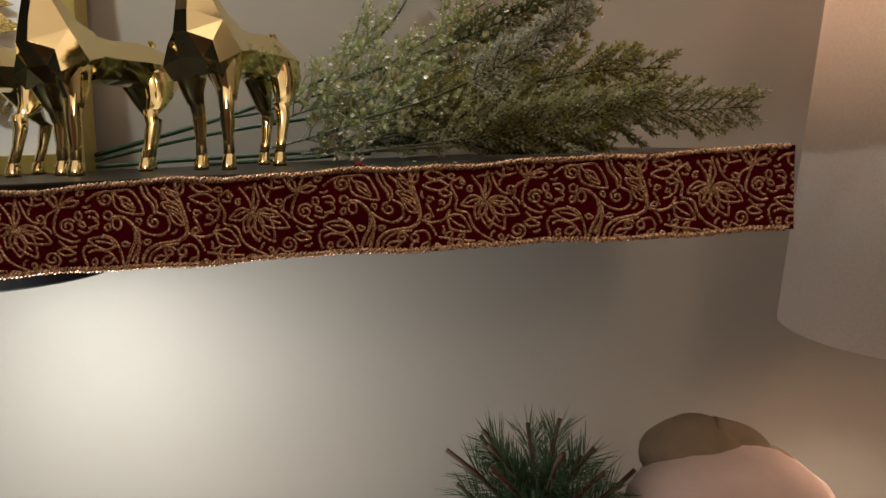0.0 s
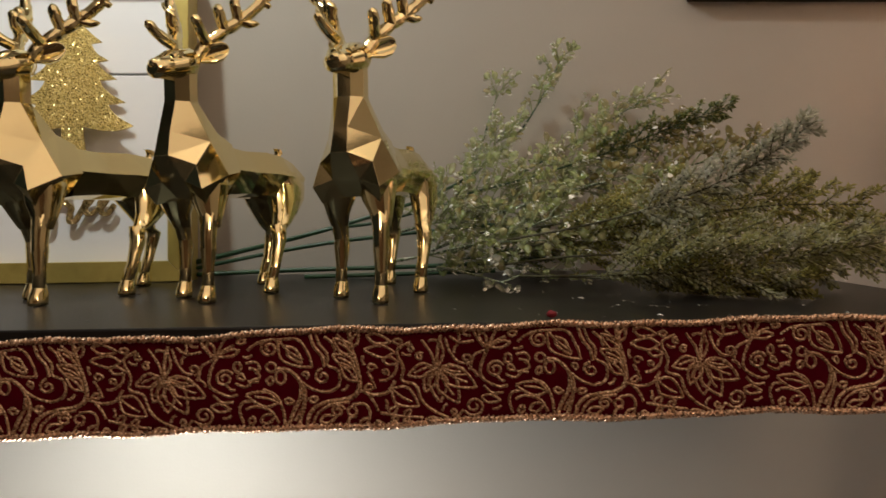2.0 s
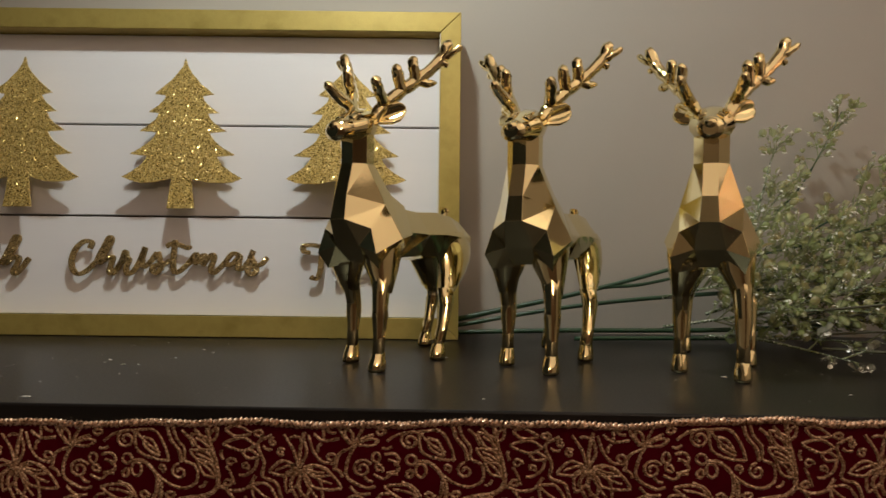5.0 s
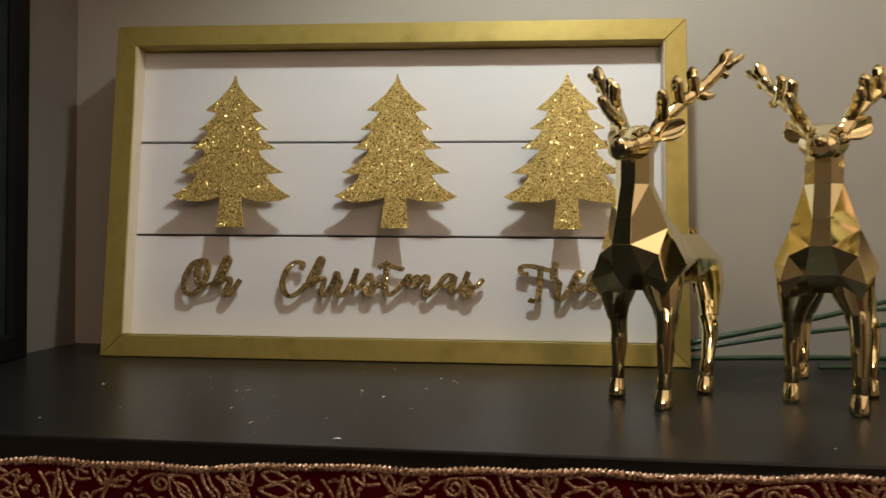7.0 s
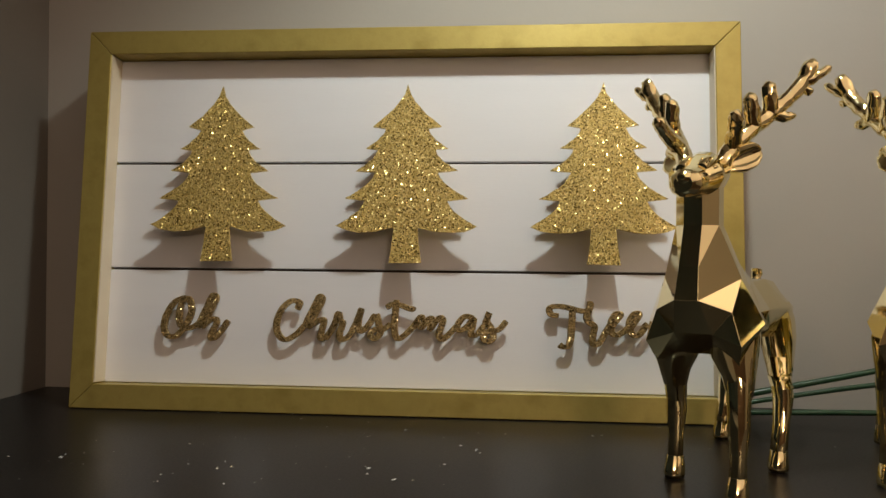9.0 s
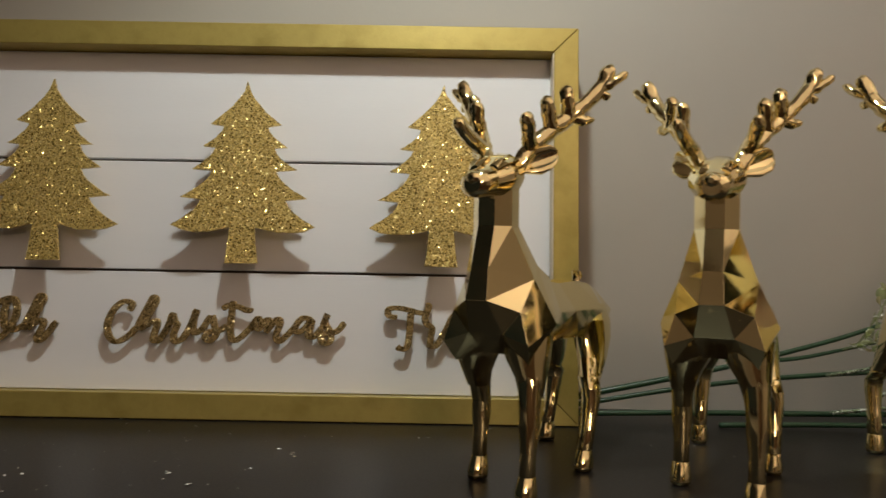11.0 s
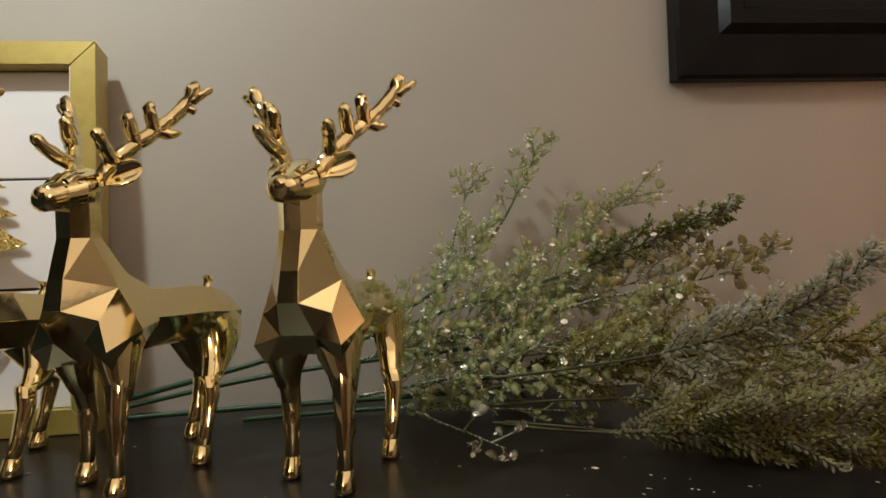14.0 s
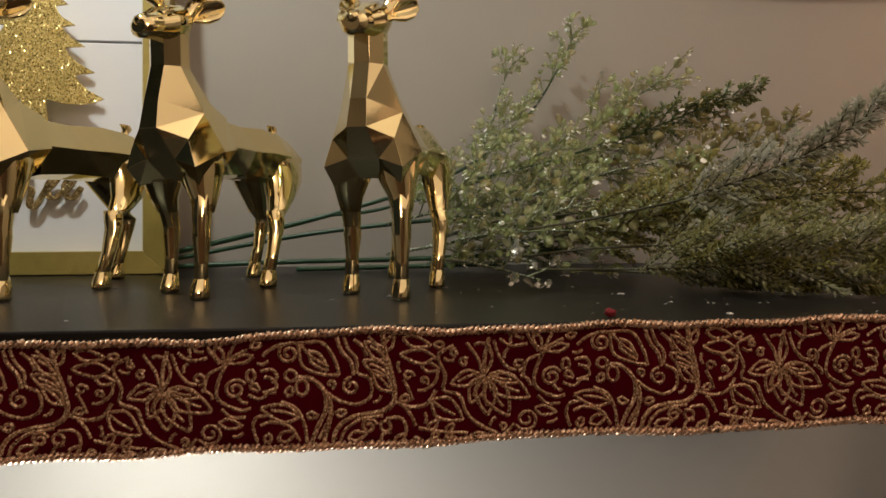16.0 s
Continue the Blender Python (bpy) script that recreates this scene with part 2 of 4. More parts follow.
PLUSH_TAN = grainy("tan_plush", [(0.20, 0.15, 0.10), (0.255, 0.19, 0.128)], 40.0, 0.9, bump=0.7, bump_scale=900.0)
TABLE_WOOD = grainy("dark_table_wood", [(0.03, 0.018, 0.012), (0.05, 0.03, 0.02)], 6.0, 0.4, stretch=(1, 6, 6))
STEEL = grainy("brushed_steel", [(0.4, 0.39, 0.38), (0.5, 0.49, 0.47)], 30.0, 0.35, metal=1.0)

SHADE_CLOTH, _t, _b = material("white_lamp_shade_cloth")
_tc = _t.nodes.new("ShaderNodeTexCoord")
_n = node(_t, "ShaderNodeTexNoise", Scale=350.0, Detail=3.0)
_t.links.new(_tc.outputs["Object"], _n.inputs["Vector"])
_r = ramp(_t, _n.outputs[0], [(0.3, (0.50, 0.42, 0.36)), (0.7, (0.56, 0.475, 0.41))])
_tr = _t.nodes.new("ShaderNodeBsdfTranslucent")
_mix = node(_t, "ShaderNodeMixShader", Fac=0.22)
_t.links.new(_r.outputs[0], _b.inputs["Base Color"])
_t.links.new(_r.outputs[0], _tr.inputs[0])
_b.inputs["Roughness"].default_value = 0.85
_t.links.new(_b.outputs[0], _mix.inputs[1])
_t.links.new(_tr.outputs[0], _mix.inputs[2])
_t.links.new(_mix.outputs[0], _t.nodes["Material Output"].inputs[0])

ARTWORK, _t, _b = material("teal_abstract_canvas")
_tc = _t.nodes.new("ShaderNodeTexCoord")
_n = node(_t, "ShaderNodeTexNoise", Scale=9.0, Detail=9.0, Roughness=0.7, Distortion=1.5)
_t.links.new(_tc.outputs["Object"], _n.inputs["Vector"])
_r = ramp(_t, _n.outputs[0], [(0.3, (0.006, 0.009, 0.010)), (0.48, (0.014, 0.022, 0.024)), (0.6, (0.026, 0.028, 0.028)), (0.72, (0.012, 0.020, 0.023))])
_t.links.new(_r.outputs[0], _b.inputs["Base Color"])
_b.inputs["Roughness"].default_value = 0.6
_b.inputs["Specular IOR Level"].default_value = 0.12
_bp = node(_t, "ShaderNodeBump", Strength=0.4, Distance=0.002)
_t.links.new(_n.outputs[0], _bp.inputs["Height"])
_t.links.new(_bp.outputs[0], _b.inputs["Normal"])
MAT_BOARD = grainy("cream_picture_mat", [(0.62, 0.55, 0.47), (0.68, 0.61, 0.52)], 12.0, 0.7, bump=0.1)
PRINT = grainy("faded_print", [(0.35, 0.25, 0.2), (0.55, 0.45, 0.38), (0.6, 0.55, 0.5)], 12.0, 0.5)


# ---- mesh helpers ----
def build(name, verts, faces, mats, parent=None, label="", smooth=False, kind="", place=None):
    """One mesh object out of plain lists; mats: one material, or several with faces as (face, index)."""
    me = bpy.data.meshes.new(name)
    several = isinstance(mats, (list, tuple))
    me.from_pydata([tuple(v) for v in verts], [], [f[0] for f in faces] if several else faces)
    for m in mats if several else [mats]:
        me.materials.append(m)
    if several:
        me.polygons.foreach_set("material_index", [f[1] for f in faces])
    me.polygons.foreach_set("use_smooth", [smooth] * len(me.polygons))
    me.update()
    ob = new(name, me)
    if place is not None:
        ob.matrix_basis = place
    if parent is not None:
        ob.parent = parent
    if label:
        ob["label"] = label
    if kind:
        ob["kind"] = kind
    return ob


def part(name, bm, mat, parent=None, label="", smooth=False, kind="", place=None):
    bmesh.ops.recalc_face_normals(bm, faces=bm.faces)
    me = bpy.data.meshes.new(name)
    bm.to_mesh(me)
    bm.free()
    me.materials.append(mat)
    me.polygons.foreach_set("use_smooth", [smooth] * len(me.polygons))
    ob = new(name, me)
    if place is not None:
        ob.matrix_basis = place
    if parent is not None:
        ob.parent = parent
    if label:
        ob["label"] = label
    if kind:
        ob["kind"] = kind
    return ob


def empty(name, place=None):
    ob = new(name)
    ob.empty_display_size = 0.02
    if place is not None:
        ob.matrix_basis = place
    return ob


def box(bm, x0, x1, y0, y1, z0, z1, bevel=0.0, segments=2):
    made = bmesh.ops.create_cube(bm, size=1.0, matrix=Matrix.Translation(((x0 + x1) / 2, (y0 + y1) / 2, (z0 + z1) / 2)) @ Matrix.Diagonal((x1 - x0, y1 - y0, z1 - z0, 1)))
    if bevel:
        edges = list({e for v in made["verts"] for e in v.link_edges})
        bmesh.ops.bevel(bm, geom=edges, offset=bevel, segments=segments, affect="EDGES", profile=0.5)
    return bm


def boxed(name, dims, mat, parent=None, label="", bevel=0.0, kind=""):
    return part(name, box(bmesh.new(), *dims, bevel), mat, parent, label, kind=kind)


def lathe(bm, profile, centre, steps=40, close=False):
    """profile: (radius, height) pairs, turned round an upright axis."""
    rings = []
    for r, h in profile:
        rings.append([bm.verts.new((centre[0] + r * math.cos(a), centre[1] + r * math.sin(a), h)) for a in (2 * math.pi * i / steps for i in range(steps))])
    pairs = list(zip(rings, rings[1:])) + ([(rings[-1], rings[0])] if close else [])
    for a, b in pairs:
        for i in range(steps):
            j = (i + 1) % steps
            bm.faces.new((a[i], a[j], b[j], b[i]))
    if not close:
        bm.faces.new(rings[0])
        bm.faces.new(rings[-1])
    return bm


def spline(points, steps=8):
    """Points on a smooth curve through the given ones."""
    p = [Vector(q) for q in points]
    p = [2 * p[0] - p[1]] + p + [2 * p[-1] - p[-2]]
    out = []
    for i in range(1, len(p) - 2):
        a, b, c, d = p[i - 1:i + 3]
        for s in range(steps):
            u = s / steps
            out.append(0.5 * (2 * b + (c - a) * u + (2 * a - 5 * b + 4 * c - d) * u * u + (3 * b - a - 3 * c + d) * u ** 3))
    return out + [p[-2].copy()]


def frame_of(way):
    way = way.normalized()
    side = way.cross(Vector((0, 0, 1)))
    if side.length < 0.1:
        side = way.cross(Vector((0, 1, 0)))
    side.normalize()
    return side, side.cross(way).normalized()


def tube(verts, faces, line, radii, sides=6, twist=0.0, squash=1.0):
    """Adds a tapered tube along a line to the lists."""
    base = len(verts)
    n = len(line)
    for i, p in enumerate(line):
        way = (line[min(i + 1, n - 1)] - line[max(i - 1, 0)])
        if way.length < 1e-9:
            way = Vector((0, 0, 1))
        a, b = frame_of(way)
        r = radii(i / (n - 1)) if callable(radii) else radii
        for k in range(sides):
            ang = 2 * math.pi * (k / sides) + twist * i
            verts.append(p + a * r * math.cos(ang) + b * r * squash * math.sin(ang))
    for i in range(n - 1):
        for k in range(sides):
            j = (k + 1) % sides
            faces.append((base + i * sides + k, base + i * sides + j, base + (i + 1) * sides + j, base + (i + 1) * sides + k))
    faces.append(tuple(base + k for k in reversed(range(sides))))
    faces.append(tuple(base + (n - 1) * sides + k for k in range(sides)))


# ---- the setting ----
Z = 1.40                              # the shelf's top
WALL_Y, SIDE_X = 0.195, -1.012
tagged(boxed("wall_north", (SIDE_X - 0.12, 2.4, WALL_Y, WALL_Y + 0.12, 0, 2.5), WALL), "greige painted plaster wall behind the black shelf", "wall", kind="structure")
tagged(boxed("wall_west", (SIDE_X - 0.12, SIDE_X, -4.2, WALL_Y, 0, 2.5), SIDE_WALL), "side wall at the shelf's end, darker than the back wall", "wall", kind="structure")
tagged(boxed("wall_east", (2.4, 2.52, -4.2, WALL_Y + 0.12, 0, 2.5), WALL), "plain greige painted wall", "wall", kind="structure")
tagged(boxed("wall_south", (SIDE_X - 0.12, 2.52, -4.32, -4.2, 0, 2.5), FAR_WALL), "plain brown painted wall", "wall", kind="structure")
tagged(boxed("floor", (SIDE_X - 0.12, 2.52, -4.32, WALL_Y + 0.12, -0.1, 0), FLOOR), "dark wooden floor", "floor", kind="structure")
tagged(boxed("ceiling", (SIDE_X - 0.12, 2.52, -4.32, WALL_Y + 0.12, 2.5, 2.6), CEILING), "plain white painted ceiling", "ceiling", kind="structure")

# ---- the shelf ----
SHELF_END, SHELF_FRONT = 0.352, -0.25
tagged(boxed("wall_shelf", (SIDE_X + 0.002, SHELF_END, SHELF_FRONT, WALL_Y - 0.001, 1.350, Z), BLACK_SHELF, bevel=0.0015), "thick black satin floating shelf fixed to the wall", "shelf")

# ---- the ribbon ----
RIB_X = (-0.984, 0.357)


def between(x, table):
    return float(np.interp(x, [p[0] for p in table], [p[1] for p in table]))


def rib_top(x):
    return between(x, ((-0.98, 1.384), (-0.72, 1.386), (-0.5, 1.391), (-0.25, 1.394), (-0.12, 1.398), (0.13, 1.400), (0.36, 1.403))) + 0.0009 * math.sin(41 * x + 1) + 0.0006 * math.sin(97 * x)


def rib_low(x):
    return between(x, ((-0.98, 1.321), (-0.5, 1.327), (-0.29, 1.332), (-0.1, 1.334), (0.0, 1.3365), (0.36, 1.338))) + 0.0008 * math.sin(37 * x + 2) + 0.0005 * math.sin(83 * x)


def rib_y(x, v):
    return SHELF_FRONT - 0.003 - 0.0012 * math.sin(30 * x + 2 * v) - 0.0008 * math.sin(71 * x - 3 * v) + 0.0005


def on_ribbon(x, v, lift=0.0):
    lo, hi = rib_low(x), rib_top(x)
    return Vector((x, rib_y(x, v) - lift, lo + v * (hi - lo)))


ribbon = tagged(empty("ribbon", pose(0, 0, 0)), "wired burgundy velvet ribbon with gold glitter scrollwork along the shelf's edge", "ribbon")
nx, nv = 220, 8
rv, rf = [], []
for back in (0, 1):
    for i in range(nx + 1):
        x = RIB_X[0] + (RIB_X[1] - RIB_X[0]) * i / nx
        for k in range(nv + 1):
            p = on_ribbon(x, k / nv, -0.0008 * back)
            rv.append(p)
half = (nx + 1) * (nv + 1)
for i in range(nx):
    for k in range(nv):
        a, b = i * (nv + 1) + k, (i + 1) * (nv + 1) + k
        rf.append((a, b, b + 1, a + 1))
        rf.append((half + a, half + a + 1, half + b + 1, half + b))
for i in range(nx):
    for k in (0, nv):
        a, b = i * (nv + 1) + k, (i + 1) * (nv + 1) + k
        rf.append((a, half + a, half + b, b))
build("ribbon_cloth", rv, rf, VELVET, ribbon, "burgundy velvet", smooth=True)

# The print: one motif of scrolls, leaves and stems, repeated along the ribbon.
MOTIF = 0.1740
MOTIF_AT = 0.1165                      # where the first flower's middle lies
strokes = []                           # (points in motif units, width)
UNIT = MOTIF / 1100.0


def sc(*xy, w=1.0):
    """A smooth stroke through x, y pairs."""
    pts = [(xy[i], xy[i + 1], 0) for i in range(0, len(xy), 2)]
    strokes.append(([(p.x, p.y) for p in spline(pts, 7)], w))


def scroll(cx, cy, r, start, turns, w=1.0):
    n = int(22 * abs(turns)) + 4
    strokes.append(([(cx + r * (1 - 0.8 * i / n) * math.cos(start + 2 * math.pi * turns * i / n), cy - r * (1 - 0.8 * i / n) * math.sin(start + 2 * math.pi * turns * i / n)) for i in range(n + 1)], w))


def loop(cx, cy, r, squash=1.0, w=1.0):
    strokes.append(([(cx + r * math.cos(a), cy + r * squash * math.sin(a)) for a in (2 * math.pi * i / 16 for i in range(17))], w))


def leaf(x0, y0, x1, y1, fat=0.26, vein=True, w=1.0):
    dx, dy = x1 - x0, y1 - y0
    for s in (1, -1):
        sc(x0, y0, x0 + 0.35 * dx - s * fat * dy, y0 + 0.35 * dy + s * fat * dx, x0 + 0.75 * dx - s * 0.6 * fat * dy, y0 + 0.75 * dy + s * 0.6 * fat * dx, x1, y1, w=w)
    if vein:
        sc(x0, y0, x0 + 0.4 * dx - 0.04 * dy, y0 + 0.4 * dy + 0.04 * dx, x0 + 0.75 * dx, y0 + 0.75 * dy, w=0.9 * w)


leaf(1130, 175, 1030, 215), leaf(1140, 185, 1100, 285), leaf(1150, 190, 1160, 330)
leaf(1155, 190, 1235, 335), leaf(1162, 185, 1310, 262), leaf(1165, 180, 1270, 205, 0.2)
sc(1145, 190, 1125, 120, 1085, 60), sc(1145, 185, 1150, 110, 1165, 40, w=1.2), sc(1150, 180, 1175, 120, 1160, 60)
sc(1180, 50, 1200, 110, 1230, 150, 1262, 160), scroll(1268, 138, 24, -1.6, 1.2), sc(1200, 45, 1240, 70, 1300, 60)
sc(1040, 70, 985, 110, 1010, 180, 1005, 235, 1060, 255, 1085, 320, 1130, 365, 1205, 405, w=1.1)
leaf(960, 270, 1072, 345, 0.3), scroll(1300, 345, 44, -2.6, 1.6), sc(1258, 362, 1235, 390, 1220, 412)
sc(330, 105, 270, 140, 232, 220, 232, 285, 300, 325, 340, 318, w=1.1), scroll(288, 248, 38, 0.5, 1.6), loop(340, 200, 14, 1.4)
sc(372, 185, 410, 180, 428, 205, 410, 225), sc(385, 205, 415, 215, 425, 245, 380, 262), sc(330, 270, 370, 285, 400, 262, 425, 262)
sc(240, 320, 275, 352, 322, 350), leaf(230, 372, 310, 385, 0.22, False), sc(255, 160, 200, 190, 185, 245, 175, 250)
leaf(505, 345, 372, 318, 0.22), sc(440, 292, 492, 315, 520, 370, 530, 440), sc(360, 440, 345, 385, 360, 350, 392, 345), sc(370, 380, 410, 365, 470, 380, 505, 430)
leaf(430, 430, 490, 395, 0.25, False), scroll(468, 122, 36, 2.0, 1.5), sc(380, 130, 420, 100, 480, 85, 520, 95)
leaf(500, 85, 640, 195, 0.3), leaf(535, 110, 600, 180, 0.2, False), loop(474, 200, 19), loop(512, 240, 20, 1.35), sc(500, 205, 545, 210, 590, 255, 592, 320, 565, 380, 540, 445, w=1.3)
sc(590, 250, 610, 300, 605, 360, 585, 440, w=1.3), sc(570, 420, 590, 380, 622, 320), sc(600, 258, 640, 285, 700, 298, 748, 268, 745, 210, 705, 190), scroll(682, 235, 32, 1.6, 1.3)
sc(632, 62, 648, 110, 680, 150, 690, 195, w=1.2), sc(655, 60, 672, 105, 700, 140, 700, 190)
sc(790, 50, 802, 120, 822, 190, 832, 260, 818, 300, 786, 322, w=1.5), leaf(808, 140, 725, 80, 0.24), leaf(812, 190, 722, 145, 0.24), leaf(820, 250, 752, 178, 0.24)
leaf(800, 110, 830, 50, 0.2, False), sc(740, 60, 770, 90, 790, 130), sc(618, 432, 632, 385, 680, 345, 785, 322, w=1.3), sc(642, 432, 660, 390, 710, 352, 790, 335)
scroll(742, 375, 28, 0.3, 1.4), leaf(668, 420, 735, 398, 0.22, False), loop(800, 372, 18), sc(800, 345, 850, 340, 872, 372, 862, 425), sc(780, 430, 790, 400, 820, 390)
sc(835, 285, 890, 300, 945, 285, 978, 235, w=1.1), scroll(880, 190, 20, 0.0, 1.0), sc(862, 205, 880, 235, 895, 275), sc(985, 165, 975, 205, 940, 235, 912, 240)
leaf(975, 118, 850, 118, 0.2, False), leaf(860, 60, 960, 75, 0.2, False), leaf(925, 150, 990, 160, 0.25, False)
sc(865, 300, 890, 330, 905, 365), sc(915, 372, 990, 385, 1090, 395), leaf(950, 378, 985, 345, 0.25, False), leaf(985, 385, 960, 412, 0.25, False), leaf(1010, 388, 1040, 358, 0.25, False), leaf(1030, 390, 1010, 418, 0.25, False)
sc(1085, 420, 1120, 395, 1170, 410), leaf(1060, 425, 1010, 412, 0.2, False)
leaf(830, 430, 870, 395, 0.22, False), sc(890, 432, 905, 405, 930, 425), sc(100, 60, 135, 85, 140, 130), sc(190, 65, 210, 110, 240, 150), leaf(225, 85, 250, 150, 0.2, False)
sc(300, 60, 275, 110, 250, 160), leaf(350, 130, 265, 150, 0.16, False), sc(690, 70, 720, 95, 735, 130)

# small curls and leaflets in the spaces between
fill = random.Random(17)
taken = np.array([q for pts, _ in strokes for q in pts] + [(X + d, Y - d * 0.0615) for pts, _ in strokes for X, Y in pts for d in (1100, -1100)])
for _ in range(900):
    X, Y = fill.uniform(60, 1160), fill.uniform(60, 470)
    v = (490 - 0.0615 * X - Y) / 412.0
    if not 0.07 < v < 0.93 or np.min(np.hypot(taken[:, 0] - X, taken[:, 1] - Y)) < 24:
        continue
    kind, turn, before = fill.randrange(3), fill.uniform(0, 6.28), len(strokes)
    if kind == 0:
        scroll(X, Y, fill.uniform(15, 20), turn, 1.1)
    elif kind == 1:
        leaf(X - 18 * math.cos(turn), Y - 18 * math.sin(turn), X + 20 * math.cos(turn), Y + 20 * math.sin(turn), 0.3, False)
    else:
        sc(X - 20 * math.cos(turn), Y - 20 * math.sin(turn), X + 6 * math.sin(turn), Y - 6 * math.cos(turn), X + 20 * math.cos(turn), Y + 20 * math.sin(turn))
    taken = np.vstack([taken] + [np.array(pts) + (d, -0.0615 * d) for pts, _ in strokes[before:] for d in (0, 1100, -1100)])

pv, pf = [], []
rnd = random.Random(4)
first = math.floor((RIB_X[0] - MOTIF_AT) / MOTIF) - 1
for rep in range(first, 3):
    for pts, w in strokes:
        line = []
        for X, Y in pts:
            x = MOTIF_AT + (X - 1150) * UNIT + rep * MOTIF
            v = (490 - 0.0615 * X - Y) / 412.0
            if not (RIB_X[0] < x < RIB_X[1] and 0.03 < v < 0.97):
                if len(line) > 1:
                    break
                line = []
                continue
            line.append((x, v))
        if len(line) < 2:
            continue
        base = len(pv)
        for i, (x, v) in enumerate(line):
            a, c = line[max(i - 1, 0)], line[min(i + 1, len(line) - 1)]
            dx, dz = c[0] - a[0], (c[1] - a[1]) * 0.063
            d = math.hypot(dx, dz) or 1.0
            nxx, nzz = -dz / d, dx / d
            hw = 0.00098 * w * rnd.uniform(0.88, 1.12)
            for s, up in ((-1, 0.0002), (0, 0.0009), (1, 0.0002)):
                pv.append(on_ribbon(x + nxx * s * hw, v + nzz * s * hw / 0.063, up))
        for i in range(len(line) - 1):
            for k in (0, 1):
                q = base + 3 * i + k
                pf.append((q, q + 1, q + 4, q + 3))
build("gold_scrollwork", pv, pf, GOLD_THREAD, ribbon, "raised gold glitter scrolls and leaves", kind="stuff")

for edge, v in (("top_cord", 0.985), ("bottom_cord", 0.015)):
    cv, cf = [], []
    n = int((RIB_X[1] - RIB_X[0]) / 0.0031)
    for i in range(n):
        x = RIB_X[0] + 0.003 + (RIB_X[1] - RIB_X[0] - 0.006) * i / n
        c = on_ribbon(x, v, 0.0002) + Vector((0, 0, rnd.uniform(-0.0003, 0.0003)))
        lean = Vector((0.0023, -0.0002, 0.0019))
        r = 0.00145 * rnd.uniform(0.85, 1.15)
        tube(cv, cf, [c - lean, c - lean * 0.5 + Vector((0, -0.0009, 0)), c + lean * 0.5 + Vector((0, -0.0009, 0)), c + lean], lambda u, r=r: r * (0.45 + 1.1 * math.sin(math.pi * (0.12 + 0.76 * u)) * 0.6), 5)
    build(edge, cv, cf, COPPER_CORD, ribbon, "twisted copper-gold wired cord", smooth=True, kind="stuff")

# ---- the framed sign ----
SIGN_W, SIGN_H, SIGN_D, RAIL = 0.606, 0.3555, 0.042, 0.0225
BOARD_Y = 0.0200                       # how deep the white boards lie behind the rails' front
sign = tagged(empty("holiday_sign", pose(-0.616, 0.095, Z + 0.0008, -5.2, 0, 1.5)), "white shiplap sign in gold frame with glitter trees and script", "sign")


def rail(corners, name="frame_rail"):
    """A mitred rail from its four front corners (x, z)."""
    bm = bmesh.new()
    f = [bm.verts.new((x, 0, z)) for x, z in corners]
    b = [bm.verts.new((x, SIGN_D, z)) for x, z in corners]
    bm.faces.new(f), bm.faces.new(b[::-1])
    for i in range(4):
        j = (i + 1) % 4
        bm.faces.new((f[i], b[i], b[j], f[j]))
    bmesh.ops.recalc_face_normals(bm, faces=bm.faces)
    bmesh.ops.bevel(bm, geom=list(bm.edges), offset=0.0006, segments=1, affect="EDGES")
    part(name, bm, GOLD_PAINT, sign)


w2, g = SIGN_W / 2, 0.0003
rail(((-w2, 0), (w2, 0), (w2 - RAIL, RAIL - g), (-w2 + RAIL, RAIL - g)))
rail(((-w2, SIGN_H), (-w2 + RAIL, SIGN_H - RAIL + g), (w2 - RAIL, SIGN_H - RAIL + g), (w2, SIGN_H)))
rail(((-w2, g), (-w2 + RAIL - g, RAIL), (-w2 + RAIL - g, SIGN_H - RAIL), (-w2, SIGN_H - g)))
rail(((w2, g), (w2, SIGN_H - g), (w2 - RAIL + g, SIGN_H - RAIL), (w2 - RAIL + g, RAIL)))
for z0, z1 in ((RAIL + 0.0003, 0.1287), (0.1311, 0.2302), (0.2326, SIGN_H - RAIL - 0.0003)):
    boxed("shiplap_board", (-w2 + RAIL + 0.0003, w2 - RAIL - 0.0003, BOARD_Y, BOARD_Y + 0.006, z0, z1), WHITE_BOARD, sign, bevel=0.0006)
boxed("backing_board", (-w2 + RAIL + 0.0003, w2 - RAIL - 0.0003, BOARD_Y + 0.0063, BOARD_Y + 0.0095, RAIL + 0.0003, SIGN_H - RAIL - 0.0003), TABLE_WOOD, sign, "dark backing seen in the gaps")
# thin cream strips on the side rails' inner faces only
for x0, x1 in ((-w2 + RAIL - 0.0002, -w2 + RAIL + 0.0008), (w2 - RAIL - 0.0008, w2 - RAIL + 0.0002)):
    boxed("inner_edge", (x0, x1, 0.0008, BOARD_Y - 0.0002, RAIL + 0.001, SIGN_H - RAIL - 0.001), CREAM_EDGE, sign, "cream inner edge of the frame")


